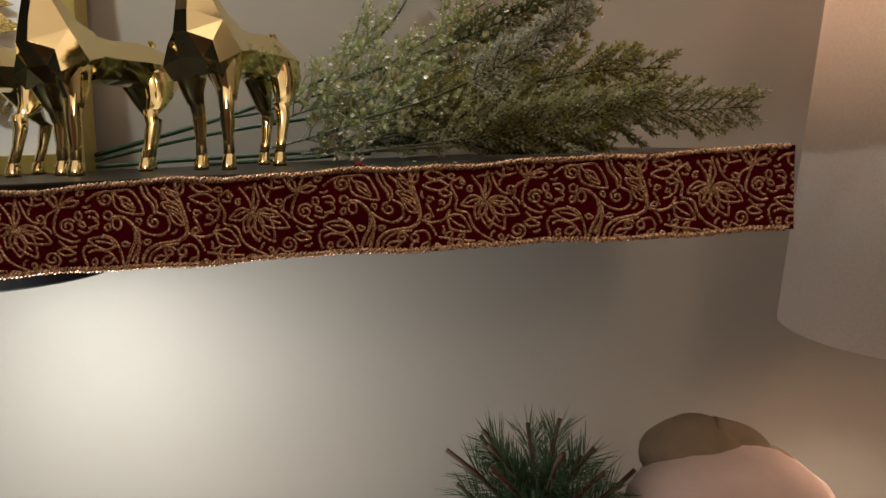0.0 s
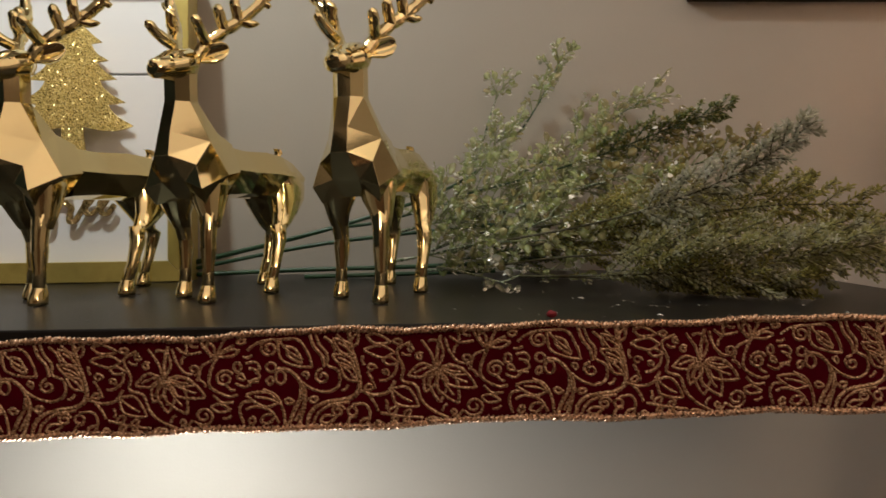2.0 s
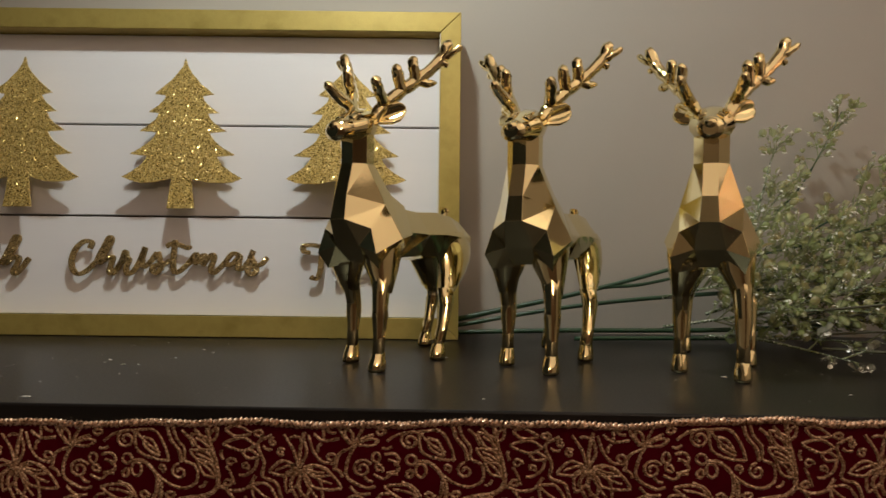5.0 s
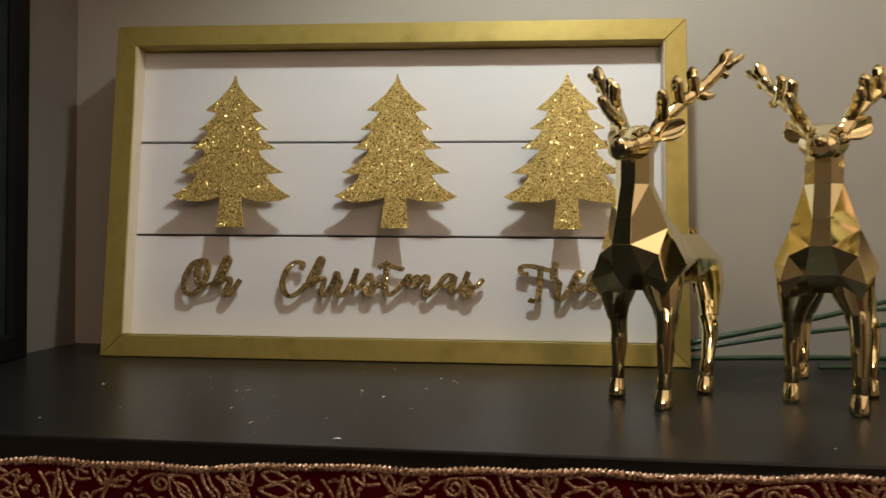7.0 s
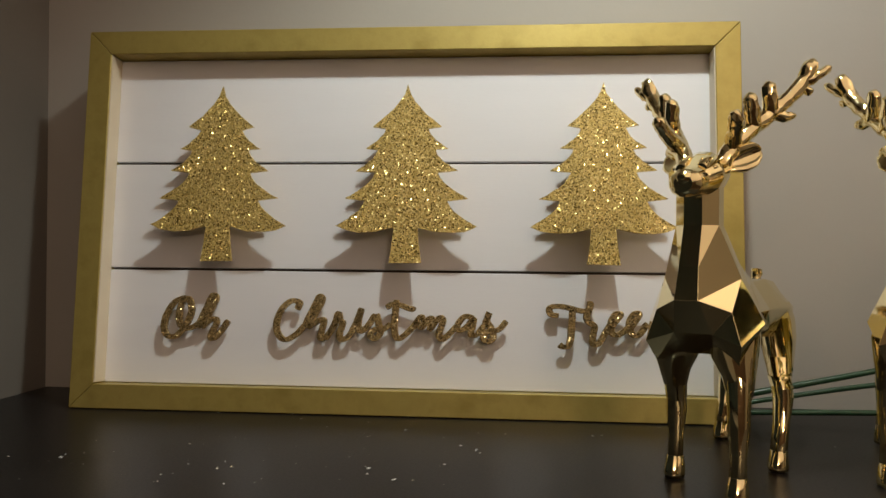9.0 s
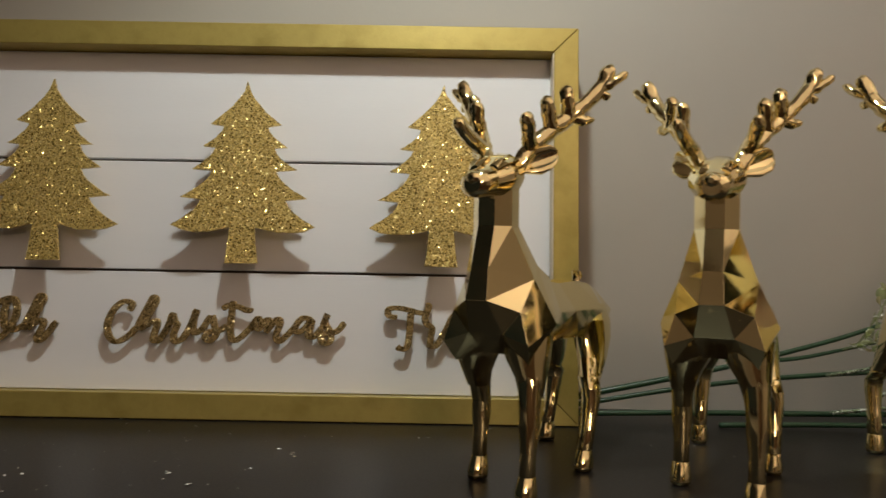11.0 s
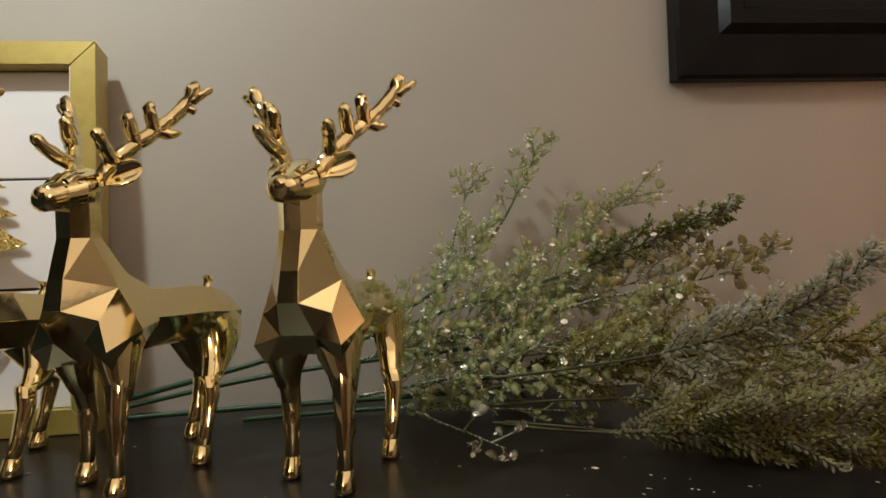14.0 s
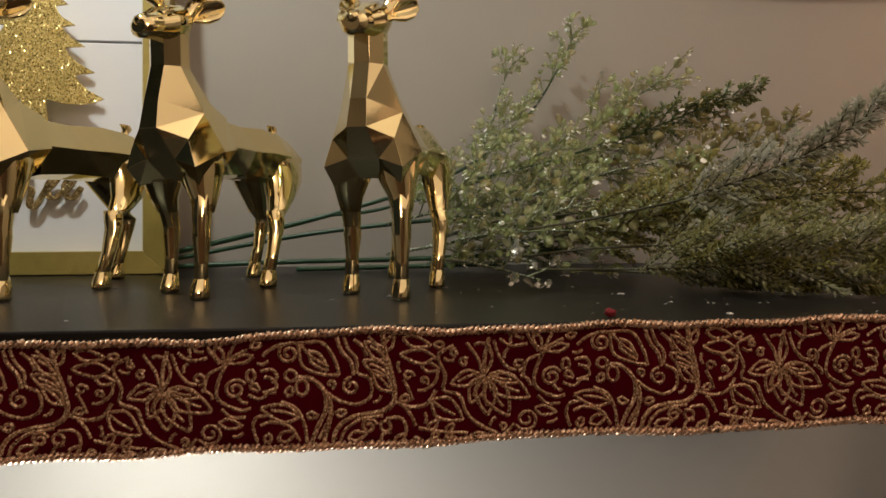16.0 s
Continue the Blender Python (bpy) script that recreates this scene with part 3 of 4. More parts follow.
def tree_outline():
    """One side of the tree's edge: swooping tiers, then the trunk; x from the middle, z down from the tip."""
    out = [(0.0, 0.0)]
    tips = ((0.0310, 0.0385), (0.0376, 0.0590), (0.0464, 0.0795), (0.0560, 0.1050), (0.0640, 0.1300))
    inner = ((0.0195, 0.0410), (0.0262, 0.0600), (0.0285, 0.0812), (0.0375, 0.1070))
    at = (0.0, 0.0)
    for i, tip in enumerate(tips):
        for s in range(1, 7):
            u = s / 6
            out.append((at[0] + (tip[0] - at[0]) * u ** 1.35, at[1] + (tip[1] - at[1]) * u ** 0.82))
        if i < 4:
            out.append(inner[i])
            at = inner[i]
    out += [(0.054, 0.1342), (0.0433, 0.1358), (0.028, 0.1352), (0.0110, 0.1310), (0.0122, 0.146), (0.0146, 0.1630)]
    return out


TREE_Y = -0.0050                        # the trees stand off the boards, just proud of the rails


def glitter_tree(x, top, jitter):
    r = random.Random(jitter)
    right = tree_outline()
    pts = right + [(-px, pz) for px, pz in reversed(right[1:])]
    bm = bmesh.new()
    vs = [bm.verts.new((x + px + r.uniform(-0.0004, 0.0004), TREE_Y, top - pz + r.uniform(-0.0004, 0.0004))) for px, pz in pts]
    face = bm.faces.new(vs)
    made = bmesh.ops.extrude_face_region(bm, geom=[face])
    bmesh.ops.translate(bm, verts=[v for v in made["geom"] if isinstance(v, bmesh.types.BMVert)], vec=(0, 0.003, 0))
    bmesh.ops.triangulate(bm, faces=[f for f in bm.faces if len(f.verts) > 4])
    t = part("glitter_tree", bm, GOLD_GLITTER, sign, "gold glitter fir tree cut-out")
    for z in (top - 0.06, top - 0.12):
        p = part("spacer", lathe(bmesh.new(), ((0.004, TREE_Y + 0.0031), (0.004, BOARD_Y)), (0, 0), 10), WHITE_BOARD, t)
        p.matrix_basis = Matrix.Translation((x, 0, z)) @ Matrix.Rotation(radians(-90), 4, "X")


for k, tx in enumerate((-0.168, 0.006, 0.1815)):
    glitter_tree(tx, 0.2988, k)

# Script lettering: each word is a run of pen lines, x to the right and y up from its base line, in half millimetres.
OH = (
    (39, 67, 20, 58, 6, 32, 7, 8, 23, 2, 40, 20, 49, 44, 45, 63, 35, 62, 29, 42, 33, 20, 47, 16, 65, 26),
    (60, 17, 74, 50, 83, 70, 89, 66, 82, 48, 67, 18),
    (67, 18, 78, 28, 89, 32, 91, 24, 83, 6, 86, 0, 96, 8, 111, 30))
CHRISTMAS = (
    (34, 47, 38, 58, 24, 61, 8, 47, 0, 24, 4, 6, 16, -2, 34, 7, 48, 22),
    (48, 22, 64, 54, 72, 69, 76, 62, 66, 42, 52, 17), (54, 19, 72, 30, 80, 30, 77, 14, 75, 2, 84, 2, 96, 20, 103, 36),
    (88, 6, 99, 26, 104, 42, 108, 30, 112, 26, 107, 10, 110, 0, 122, 5, 134, 26, 143, 51),
    (143, 51, 138, 30, 140, 14, 152, 20, 166, 41), (168, 42, 172, 26, 175, 12, 166, 2, 158, 8, 164, 16, 180, 18, 192, 26),
    (201, 65, 199, 42, 198, 20, 202, 4, 212, 6, 229, 22, 240, 37), (184, 52, 194, 58, 209, 56, 226, 50, 228, 55),
    (230, 20, 241, 38, 245, 32, 241, 18), (243, 20, 256, 36, 261, 32, 255, 16), (256, 18, 272, 37, 278, 32, 272, 12, 277, 3, 289, 12, 302, 26),
    (329, 37, 314, 40, 302, 26, 306, 18, 318, 24, 328, 37, 326, 22, 324, 12, 334, 12, 346, 27),
    (346, 27, 354, 47, 350, 34, 358, 20, 360, 6, 350, 1, 344, 9, 352, 17, 369, 20, 382, 34))
TREE = (
    (15, 40, 2, 42, 0, 52, 15, 55, 35, 52, 52, 48, 70, 48), (38, 50, 37, 30, 35, 5, 30, -8, 20, -8, 16, -5),
    (62, 60, 68, 58, 62, 42, 64, 32, 74, 24, 72, 10, 72, -3, 82, -2, 95, 18, 106, 36),
    (95, 15, 112, 35, 118, 43, 110, 44, 102, 30, 104, 14, 116, 12, 132, 24), (132, 20, 145, 37, 148, 45, 140, 44, 132, 30, 136, 14, 148, 12, 162, 30))
WORD_Y = 0.0095                         # the letters' front


def word(text, lines, x0, base, unit):
    verts, faces = [], []
    for q in lines:
        line = spline([(x0 + unit * q[i], 0, base + 0.000564 * q[i + 1]) for i in range(0, len(q), 2)], 6)
        start = len(verts)
        n = len(line)
        for i, p in enumerate(line):
            d = line[min(i + 1, n - 1)] - line[max(i - 1, 0)]
            d = d.normalized() if d.length > 1e-9 else Vector((1, 0, 0))
            nn = Vector((-d.z, 0, d.x))
            hw = 0.0022 + 0.0010 * abs(d.z) - 0.0004 * max(0.0, d.x * d.z)
            hw *= 0.75 if i in (0, n - 1) else 1.0
            for s, dep in ((-1, 0.0030), (-1, 0.0005), (-0.8, 0.0), (0.8, 0.0), (1, 0.0005), (1, 0.0030)):
                verts.append(p + nn * s * hw + Vector((0, WORD_Y + dep, 0)))
        for i in range(n - 1):
            for k in range(6):
                j = (k + 1) % 6
                faces.append((start + 6 * i + k, start + 6 * i + j, start + 6 * i + 6 + j, start + 6 * i + 6 + k))
        faces.append(tuple(start + k for k in range(6)))
        faces.append(tuple(start + 6 * (n - 1) + k for k in reversed(range(6))))
    w = build("word", verts, faces, LETTER_GLITTER, sign, "gold glitter script word " + text)
    at = x0 + unit * lines[0][-2]
    z = base + 0.000564 * lines[0][-1]
    part("spacer", box(bmesh.new(), at - 0.0015, at + 0.0015, WORD_Y + 0.0030, BOARD_Y, z - 0.0015, z + 0.0015), WHITE_BOARD, w)


word("Oh", OH, -0.2231, 0.0652, 0.000577)
word("Christmas", CHRISTMAS, -0.1135, 0.0665, 0.000552)
word("Tree", TREE, 0.1357, 0.0685, 0.000527)


# ---- the deer figurines ----
def deer_mesh():
    verts, faces = [], []
    smooth = [0]                        # faces before this index stay flat

    def rings(sections, close=(True, True)):
        """Lofts facetted rings; each: centre, two half axes, sides; neighbouring rings are turned half a step against one another."""
        start = len(verts)
        n = len(sections[0][3])
        for c, a, b, prof in sections:
            for ca, cb in prof:
                verts.append(Vector(c) + Vector(a) * ca + Vector(b) * cb)
        for i in range(len(sections) - 1):
            for k in range(n):
                j = (k + 1) % n
                p, q, r, s = start + i * n + k, start + i * n + j, start + (i + 1) * n + j, start + (i + 1) * n + k
                if i % 2:
                    faces.append((p, q, s)), faces.append((q, r, s))
                else:
                    faces.append((p, q, r)), faces.append((p, r, s))
        if close[0]:
            faces.append(tuple(start + k for k in reversed(range(n))))
        if close[1]:
            faces.append(tuple(start + (len(sections) - 1) * n + k for k in range(n)))

    def ngon(n, turn=0.0):
        return [(math.cos(2 * math.pi * k / n + turn), math.sin(2 * math.pi * k / n + turn)) for k in range(n)]

    # neck: a short eight-sided collar under the jaw
    collar = ((0.0055, -0.0805), (0.0130, -0.0720), (0.0130, -0.0620), (0.0055, -0.0560))
    ring = list(collar) + [(-x, y) for x, y in reversed(collar)]
    rings([((0, 0, z), (g, 0, 0), (0, g, 0), ring) for z, g in ((0.1920, 1.0), (0.1635, 1.0))])
    # chest: a flat front panel, large shoulder facets and a kite over each foreleg
    half = {"c0": (0.0055, -0.0805, 0.1635), "c1": (0.0130, -0.0720, 0.1635), "c2": (0.0130, -0.0620, 0.1635), "c3": (0.0055, -0.0560, 0.1635),
            "n": (0.0058, -0.0882, 0.1385), "b": (0.0070, -0.0925, 0.1190), "p": (0.0236, -0.0610, 0.1315), "q": (0.0185, -0.0450, 0.1400),
            "r": (0.0226, -0.0785, 0.1120), "s": (0.0356, -0.0535, 0.1045), "v": (0.0286, -0.0800, 0.0925), "u": (0.0250, -0.0705, 0.0800),
            "d": (0.0115, -0.0790, 0.0985), "e": (0.0080, -0.0640, 0.0850), "f": (0.0200, -0.0380, 0.0880), "g": (0.0285, -0.0270, 0.1080),
            "h": (0.0185, -0.0250, 0.1320), "w": (0.0080, -0.0370, 0.1390)}
    order = list(half)
    for s in (1, -1):
        start = len(verts)
        for key in order:
            x, y, z = half[key]
            verts.append(Vector((s * x, y, z)))
        for f in ("c0 c1 n", "c1 p n", "c1 c2 p", "c2 q p", "c2 c3 q", "c3 w q", "n p b", "p r b", "p s r", "r s v", "b r d", "r v d",
                  "p q s", "q h s", "h g s", "q w h", "v s u", "s f u", "s g f", "v u d", "u e d", "u f e"):
            f = tuple(start + order.index(k) for k in f.split())
            faces.append(f if s > 0 else f[::-1])
    n = len(order)
    left, right = len(verts) - 2 * n, len(verts) - n
    for a, b in (("c0", "n"), ("n", "b"), ("b", "d"), ("d", "e"), ("e", "f"), ("c3", "w"), ("w", "h")):
        a, b = order.index(a), order.index(b)
        faces.append((left + a, left + b, right + b, right + a))
    # barrel, hip and rump: a lozenge facet on each hip
    trunk = {"t0": (0, -0.030, 0.1335), "a0": (0.0170, -0.030, 0.1300), "b0": (0.0275, -0.030, 0.1100), "l0": (0.0190, -0.030, 0.0890), "d0": (0, -0.030, 0.0860),
             "t1": (0, 0.004, 0.1300), "a1": (0.0155, 0.000, 0.1278), "b1": (0.0248, 0.008, 0.1090), "l1": (0.0170, 0.004, 0.0905), "d1": (0, 0.004, 0.0865),
             "t2": (0, 0.034, 0.1300), "k1": (0.0160, 0.032, 0.1290), "k4": (0.0262, 0.036, 0.1090), "l2": (0.0190, 0.030, 0.0890), "d2": (0, 0.030, 0.0860),
             "t3": (0, 0.062, 0.1290), "k2": (0.0165, 0.056, 0.1265), "k3": (0.0275, 0.060, 0.1075), "l3": (0.0215, 0.058, 0.0860), "d3": (0, 0.058, 0.0860),
             "t4": (0, 0.079, 0.1235), "u4": (0.0135, 0.080, 0.1215), "r4": (0.0250, 0.084, 0.1070), "l4": (0.0200, 0.083, 0.0850), "d4": (0, 0.078, 0.0870),
             "t5": (0, 0.094, 0.1130), "u5": (0.0100, 0.093, 0.1120), "r5": (0.0145, 0.093, 0.1040), "l5": (0.0125, 0.091, 0.0890), "d5": (0, 0.086, 0.0900)}
    keys = list(trunk)
    for s in (1, -1):
        start = len(verts)
        for key in keys:
            x, y, z = trunk[key]
            verts.append(Vector((s * x, y, z)))
        skin = []
        for i in range(5):
            for k in range(4):
                a = start + 5 * i + k
                b, c, d = a + 1, a + 6, a + 5
                if (i, k) == (2, 1):
                    skin.append((a, b, c, d))
                else:
                    skin.extend(((a, b, c), (a, c, d)) if (i + k) % 2 else ((a, b, d), (b, c, d)))
        skin.extend((tuple(start + k for k in reversed(range(5))), tuple(start + 25 + k for k in range(5))))
        faces.extend(t if s > 0 else t[::-1] for t in skin)
    # head
    head = ((-0.0525, 0.1965, 0.0090, 0.0080, 0.3), (-0.063, 0.1955, 0.0172, 0.0140, 0.3), (-0.076, 0.1925, 0.0168, 0.0126, 0.3), (-0.086, 0.1895, 0.0112, 0.0094, 0.3), (-0.0955, 0.1875, 0.0100, 0.0084, 0.3), (-0.0995, 0.1868, 0.0056, 0.0050, 0.3))
    soft = [len(faces)]
    rings([((0, y, z), (w, 0, 0), (0, 0, h), ngon(14, t)) for y, z, w, h, t in head])
    for s in (-1, 1):
        rings([((0.0118 * s, -0.0775 + dy, 0.1975), (r, 0, 0), (0, 0, r * 0.8), ngon(7)) for dy, r in ((0.004, 0.0020), (0.0, 0.0022), (-0.0020, 0.0015), (-0.0026, 0.0006))])
        rings([((0.0060 * s, y, z), (0.0034, 0, 0), (0, 0, 0.0028), ngon(10)) for y, z in ((-0.066, 0.2045), (-0.076, 0.2025), (-0.085, 0.1970))])
    rings([((0, -0.0968 - dy, 0.1905), (r * 1.2, 0, 0), (0, 0, r), ngon(8)) for dy, r in ((-0.004, 0.0042), (0.0, 0.0048), (0.003, 0.0036), (0.0045, 0.0015))])
    soft.append(len(faces))
    # shoulders and haunches: drops that run into the legs
    for x, y in ((-0.0236, -0.0385), (0.0243, -0.0694)):
        s = 1 if x > 0 else -1
        rings([((cx * s, cy, z), (rx, 0, 0), (0, ry, 0), ngon(12, 0.2)) for cx, cy, z, rx, ry in (
            (0.0165, -0.055, 0.108, 0.0150, 0.0185), (0.0172, -0.0555, 0.096, 0.0162, 0.0180), (0.0186, 0.85 * -0.0555 + 0.15 * y, 0.083, 0.0138, 0.0152),
            (x * s * 0.90, 0.6 * -0.054 + 0.4 * y, 0.072, 0.0098, 0.0112), (x * s * 0.97, 0.3 * -0.052 + 0.7 * y + 0.001, 0.061, 0.0074, 0.0080))])
    for x, y in ((-0.0287, 0.0912), (0.0290, 0.0170)):
        s = 1 if x > 0 else -1
        lean = y - 0.054
        rings([((cx * s, cy, z), (rx, 0, 0), (0, ry, 0), ngon(12, 0.2)) for cx, cy, z, rx, ry in (
            (0.0140, 0.061, 0.112, 0.0120, 0.0240), (0.0160, 0.065, 0.099, 0.0130, 0.0255), (0.0182, 0.067 + 0.12 * lean, 0.086, 0.0124, 0.0225),
            (0.0210, 0.067 + 0.36 * lean, 0.074, 0.0104, 0.0158), (0.0240, 0.066 + 0.62 * lean, 0.064, 0.0084, 0.0110), (0.0262, 0.065 + 0.82 * lean, 0.058, 0.0068, 0.0078))])
    # legs: knees, pasterns, hooves
    def leg(points, hoof):
        rings([((x, y, z), (r * 0.97, 0, 0), (0, r, 0), ngon(8, 0.2 + 0.06 * math.sin(5 * i + 90 * x))) for i, (x, y, z, r) in enumerate(points)])
        x, y = hoof
        rings([((x, y - dy, z), (rx, 0, 0), (0, ry, 0), ngon(8, 0.2)) for z, dy, rx, ry in ((0.0165, -0.0008, 0.0048, 0.0052), (0.0120, 0.0, 0.0058, 0.0066), (0.0070, 0.0008, 0.0067, 0.0082), (0.0022, 0.0014, 0.0069, 0.0088), (0.0, 0.0012, 0.0061, 0.0080))])

    for x, y in ((-0.0236, -0.0385), (0.0243, -0.0694)):
        s = 1 if x > 0 else -1
        leg(((0.0190 * s, y * 0.2 - 0.047, 0.084, 0.0090), (x * 0.92, y * 0.5 - 0.028, 0.073, 0.0086), (x * 0.97, y * 0.8 - 0.010, 0.062, 0.0076), (x, y + 0.002, 0.050, 0.0068), (x, y + 0.002, 0.043, 0.0070), (x, y + 0.001, 0.028, 0.0052), (x, y, 0.014, 0.0054)), (x, y))
    for x, y in ((-0.0287, 0.0912), (0.0290, 0.0170)):
        s = 1 if x > 0 else -1
        leg(((0.0255 * s, 0.061 + 0.75 * (y - 0.054), 0.062, 0.0080), (x * 0.97, y + 0.0135, 0.054, 0.0074), (x, y + 0.0125, 0.047, 0.0070), (x, y + 0.007, 0.030, 0.0056), (x, y, 0.014, 0.0058)), (x, y))
    smooth[0] = len(faces)
    # tail
    rings([((0, y, z), (r, 0, 0), (0, r, 0), ngon(6)) for y, z, r in ((0.069, 0.120, 0.0050), (0.0740, 0.1285, 0.0034), (0.0765, 0.1315, 0.0044), (0.0745, 0.1352, 0.0040), (0.0705, 0.1358, 0.0026))])
    for s in (-1, 1):
        # ears: a cupped leaf
        e0, e1 = Vector((0.0115 * s, -0.060, 0.2000)), Vector((0.0300 * s, -0.0420, 0.2100))
        up, fwd = Vector((-0.2 * s, 0, 1)).normalized(), Vector((0.75 * s, -0.8, 0)).normalized()
        prof = ((-1, 0.0), (-0.85, 0.55), (-0.55, 0.40), (0, -0.25), (0.55, 0.40), (0.85, 0.55), (1, 0.0), (0.5, -0.6), (-0.5, -0.6))
        rings([(e0.lerp(e1, u), up * h, fwd * h * 0.8, prof) for u, h in ((0, 0.0034), (0.2, 0.0060), (0.5, 0.0090), (0.78, 0.0084), (0.93, 0.0052), (1.0, 0.0018))])
        # antlers: a beam and its tines, round and thick
        b = [Vector((s * x * 1.06, y, z)) for x, y, z in ((0.0095, -0.060, 0.200), (0.0155, -0.052, 0.213), (0.0240, -0.040, 0.226), (0.0340, -0.028, 0.238), (0.0450, -0.018, 0.253), (0.0515, -0.014, 0.2695))]
        beam = spline(b, 8)
        horn = len(verts)
        tube(verts, faces, beam, lambda u: (0.0056 - 0.0009 * u) * (1.0 if u < 0.93 else math.sqrt(max(0.03, 1 - ((u - 0.93) / 0.072) ** 2))), 9)
        at = {"low": b[1], "mid": b[2], "far": b[3].lerp(b[2], 0.3), "fork": b[4]}
        for key, way, r in (("low", (0.008, -0.0265, 0.0170), 0.0048), ("mid", (-0.0010, -0.0090, 0.0200), 0.0050), ("far", (0.0000, -0.0050, 0.0190), 0.0048), ("fork", (0.0165, 0.0080, 0.0115), 0.0031), ("far", (0.0120, 0.0125, -0.0008), 0.0035), ("fork", (0.006, 0.004, -0.0045), 0.0027)):
            w = Vector((s * way[0], way[1], way[2]))
            p = at[key]
            tube(verts, faces, spline([p, p + w * 0.5 + Vector((0, -0.001, -0.0012)), p + w], 7), lambda u, r=r: r * (1.1 - 0.22 * u) * (1.0 if u < 0.8 else math.sqrt(max(0.03, 1 - ((u - 0.8) / 0.205) ** 2))), 8)
        for i in range(horn, len(verts)):
            q = Vector(verts[i])
            verts[i] = q + Vector((noise.noise(q * 210), noise.noise(q * 210 + Vector((7, 0, 0))), noise.noise(q * 210 + Vector((0, 11, 0))))) * 0.0011
    return verts, faces, smooth[0], soft


dv, df, flat_faces, head_faces = deer_mesh()
deer = build("deer_figurine", dv, df, GOLD_CHROME, place=pose(-0.0978, -0.0575, Z + 0.0005, 0, 0, -19.3))
deer.data.polygons.foreach_set("use_smooth", [len(f) < 7 and (i >= flat_faces or i >= head_faces[0]) for i, f in enumerate(df)])
edge = deer.modifiers.new("worn_edges", "BEVEL")
edge.width, edge.segments, edge.limit_method, edge.angle_limit = 0.0007, 1, "ANGLE", radians(14)
tagged(deer, "shiny gold facetted stag figurine standing on the black shelf", "figurine", "row of gold stags")
copy_thing(deer, pose(-0.2335, -0.037, Z + 0.0005, 0, 0, -23.6))
copy_thing(deer, pose(-0.363, -0.037, Z + 0.0005, 0, 0, -28.2))


# ---- the artificial sprays ----
def round_leaf(verts, faces, p, way, length, width, up):
    """A small thick oval leaf, cupped along its middle."""
    way = way.normalized()
    b = (up - way * up.dot(way)).normalized()
    a = way.cross(b)
    s = len(verts)
    verts.append(p)
    rows = ((0.16, 0.62), (0.48, 1.0), (0.82, 0.74))
    for u, w in rows:
        q = p + way * length * u + b * length * 0.12 * math.sin(3.1 * u)
        verts.extend((q + a * width * w / 2 + b * width * 0.10, q + b * width * 0.03, q - a * width * w / 2 + b * width * 0.10, q - b * width * 0.05))
    verts.append(p + way * length)
    for k in range(4):
        j = (k + 1) % 4
        faces.append((s, s + 1 + j, s + 1 + k))
        for i in (1, 5):
            faces.append((s + i + k, s + i + j, s + i + 4 + j, s + i + 4 + k))
        faces.append((s + 9 + k, s + 9 + j, s + 13))


def bud(verts, faces, p, way, length, width, flat=0.5, up=None):
    """A leaflet or needle: a pointed lens of twelve faces."""
    way = way.normalized()
    a, b = frame_of(way)
    if up is not None:
        b = (up - way * up.dot(way)).normalized()
        a = way.cross(b)
    s = len(verts)
    verts.append(p)
    for u, w in ((0.3, 0.8), (0.65, 1.0)):
        q = p + way * length * u
        verts.extend((q + a * width * w / 2, q + b * width * flat * w / 2, q - a * width * w / 2, q - b * width * flat * w / 2))
    verts.append(p + way * length)
    for k in range(4):
        j = (k + 1) % 4
        faces.extend(((s, s + 1 + j, s + 1 + k), (s + 1 + k, s + 1 + j, s + 5 + j, s + 5 + k), (s + 5 + k, s + 5 + j, s + 9)))


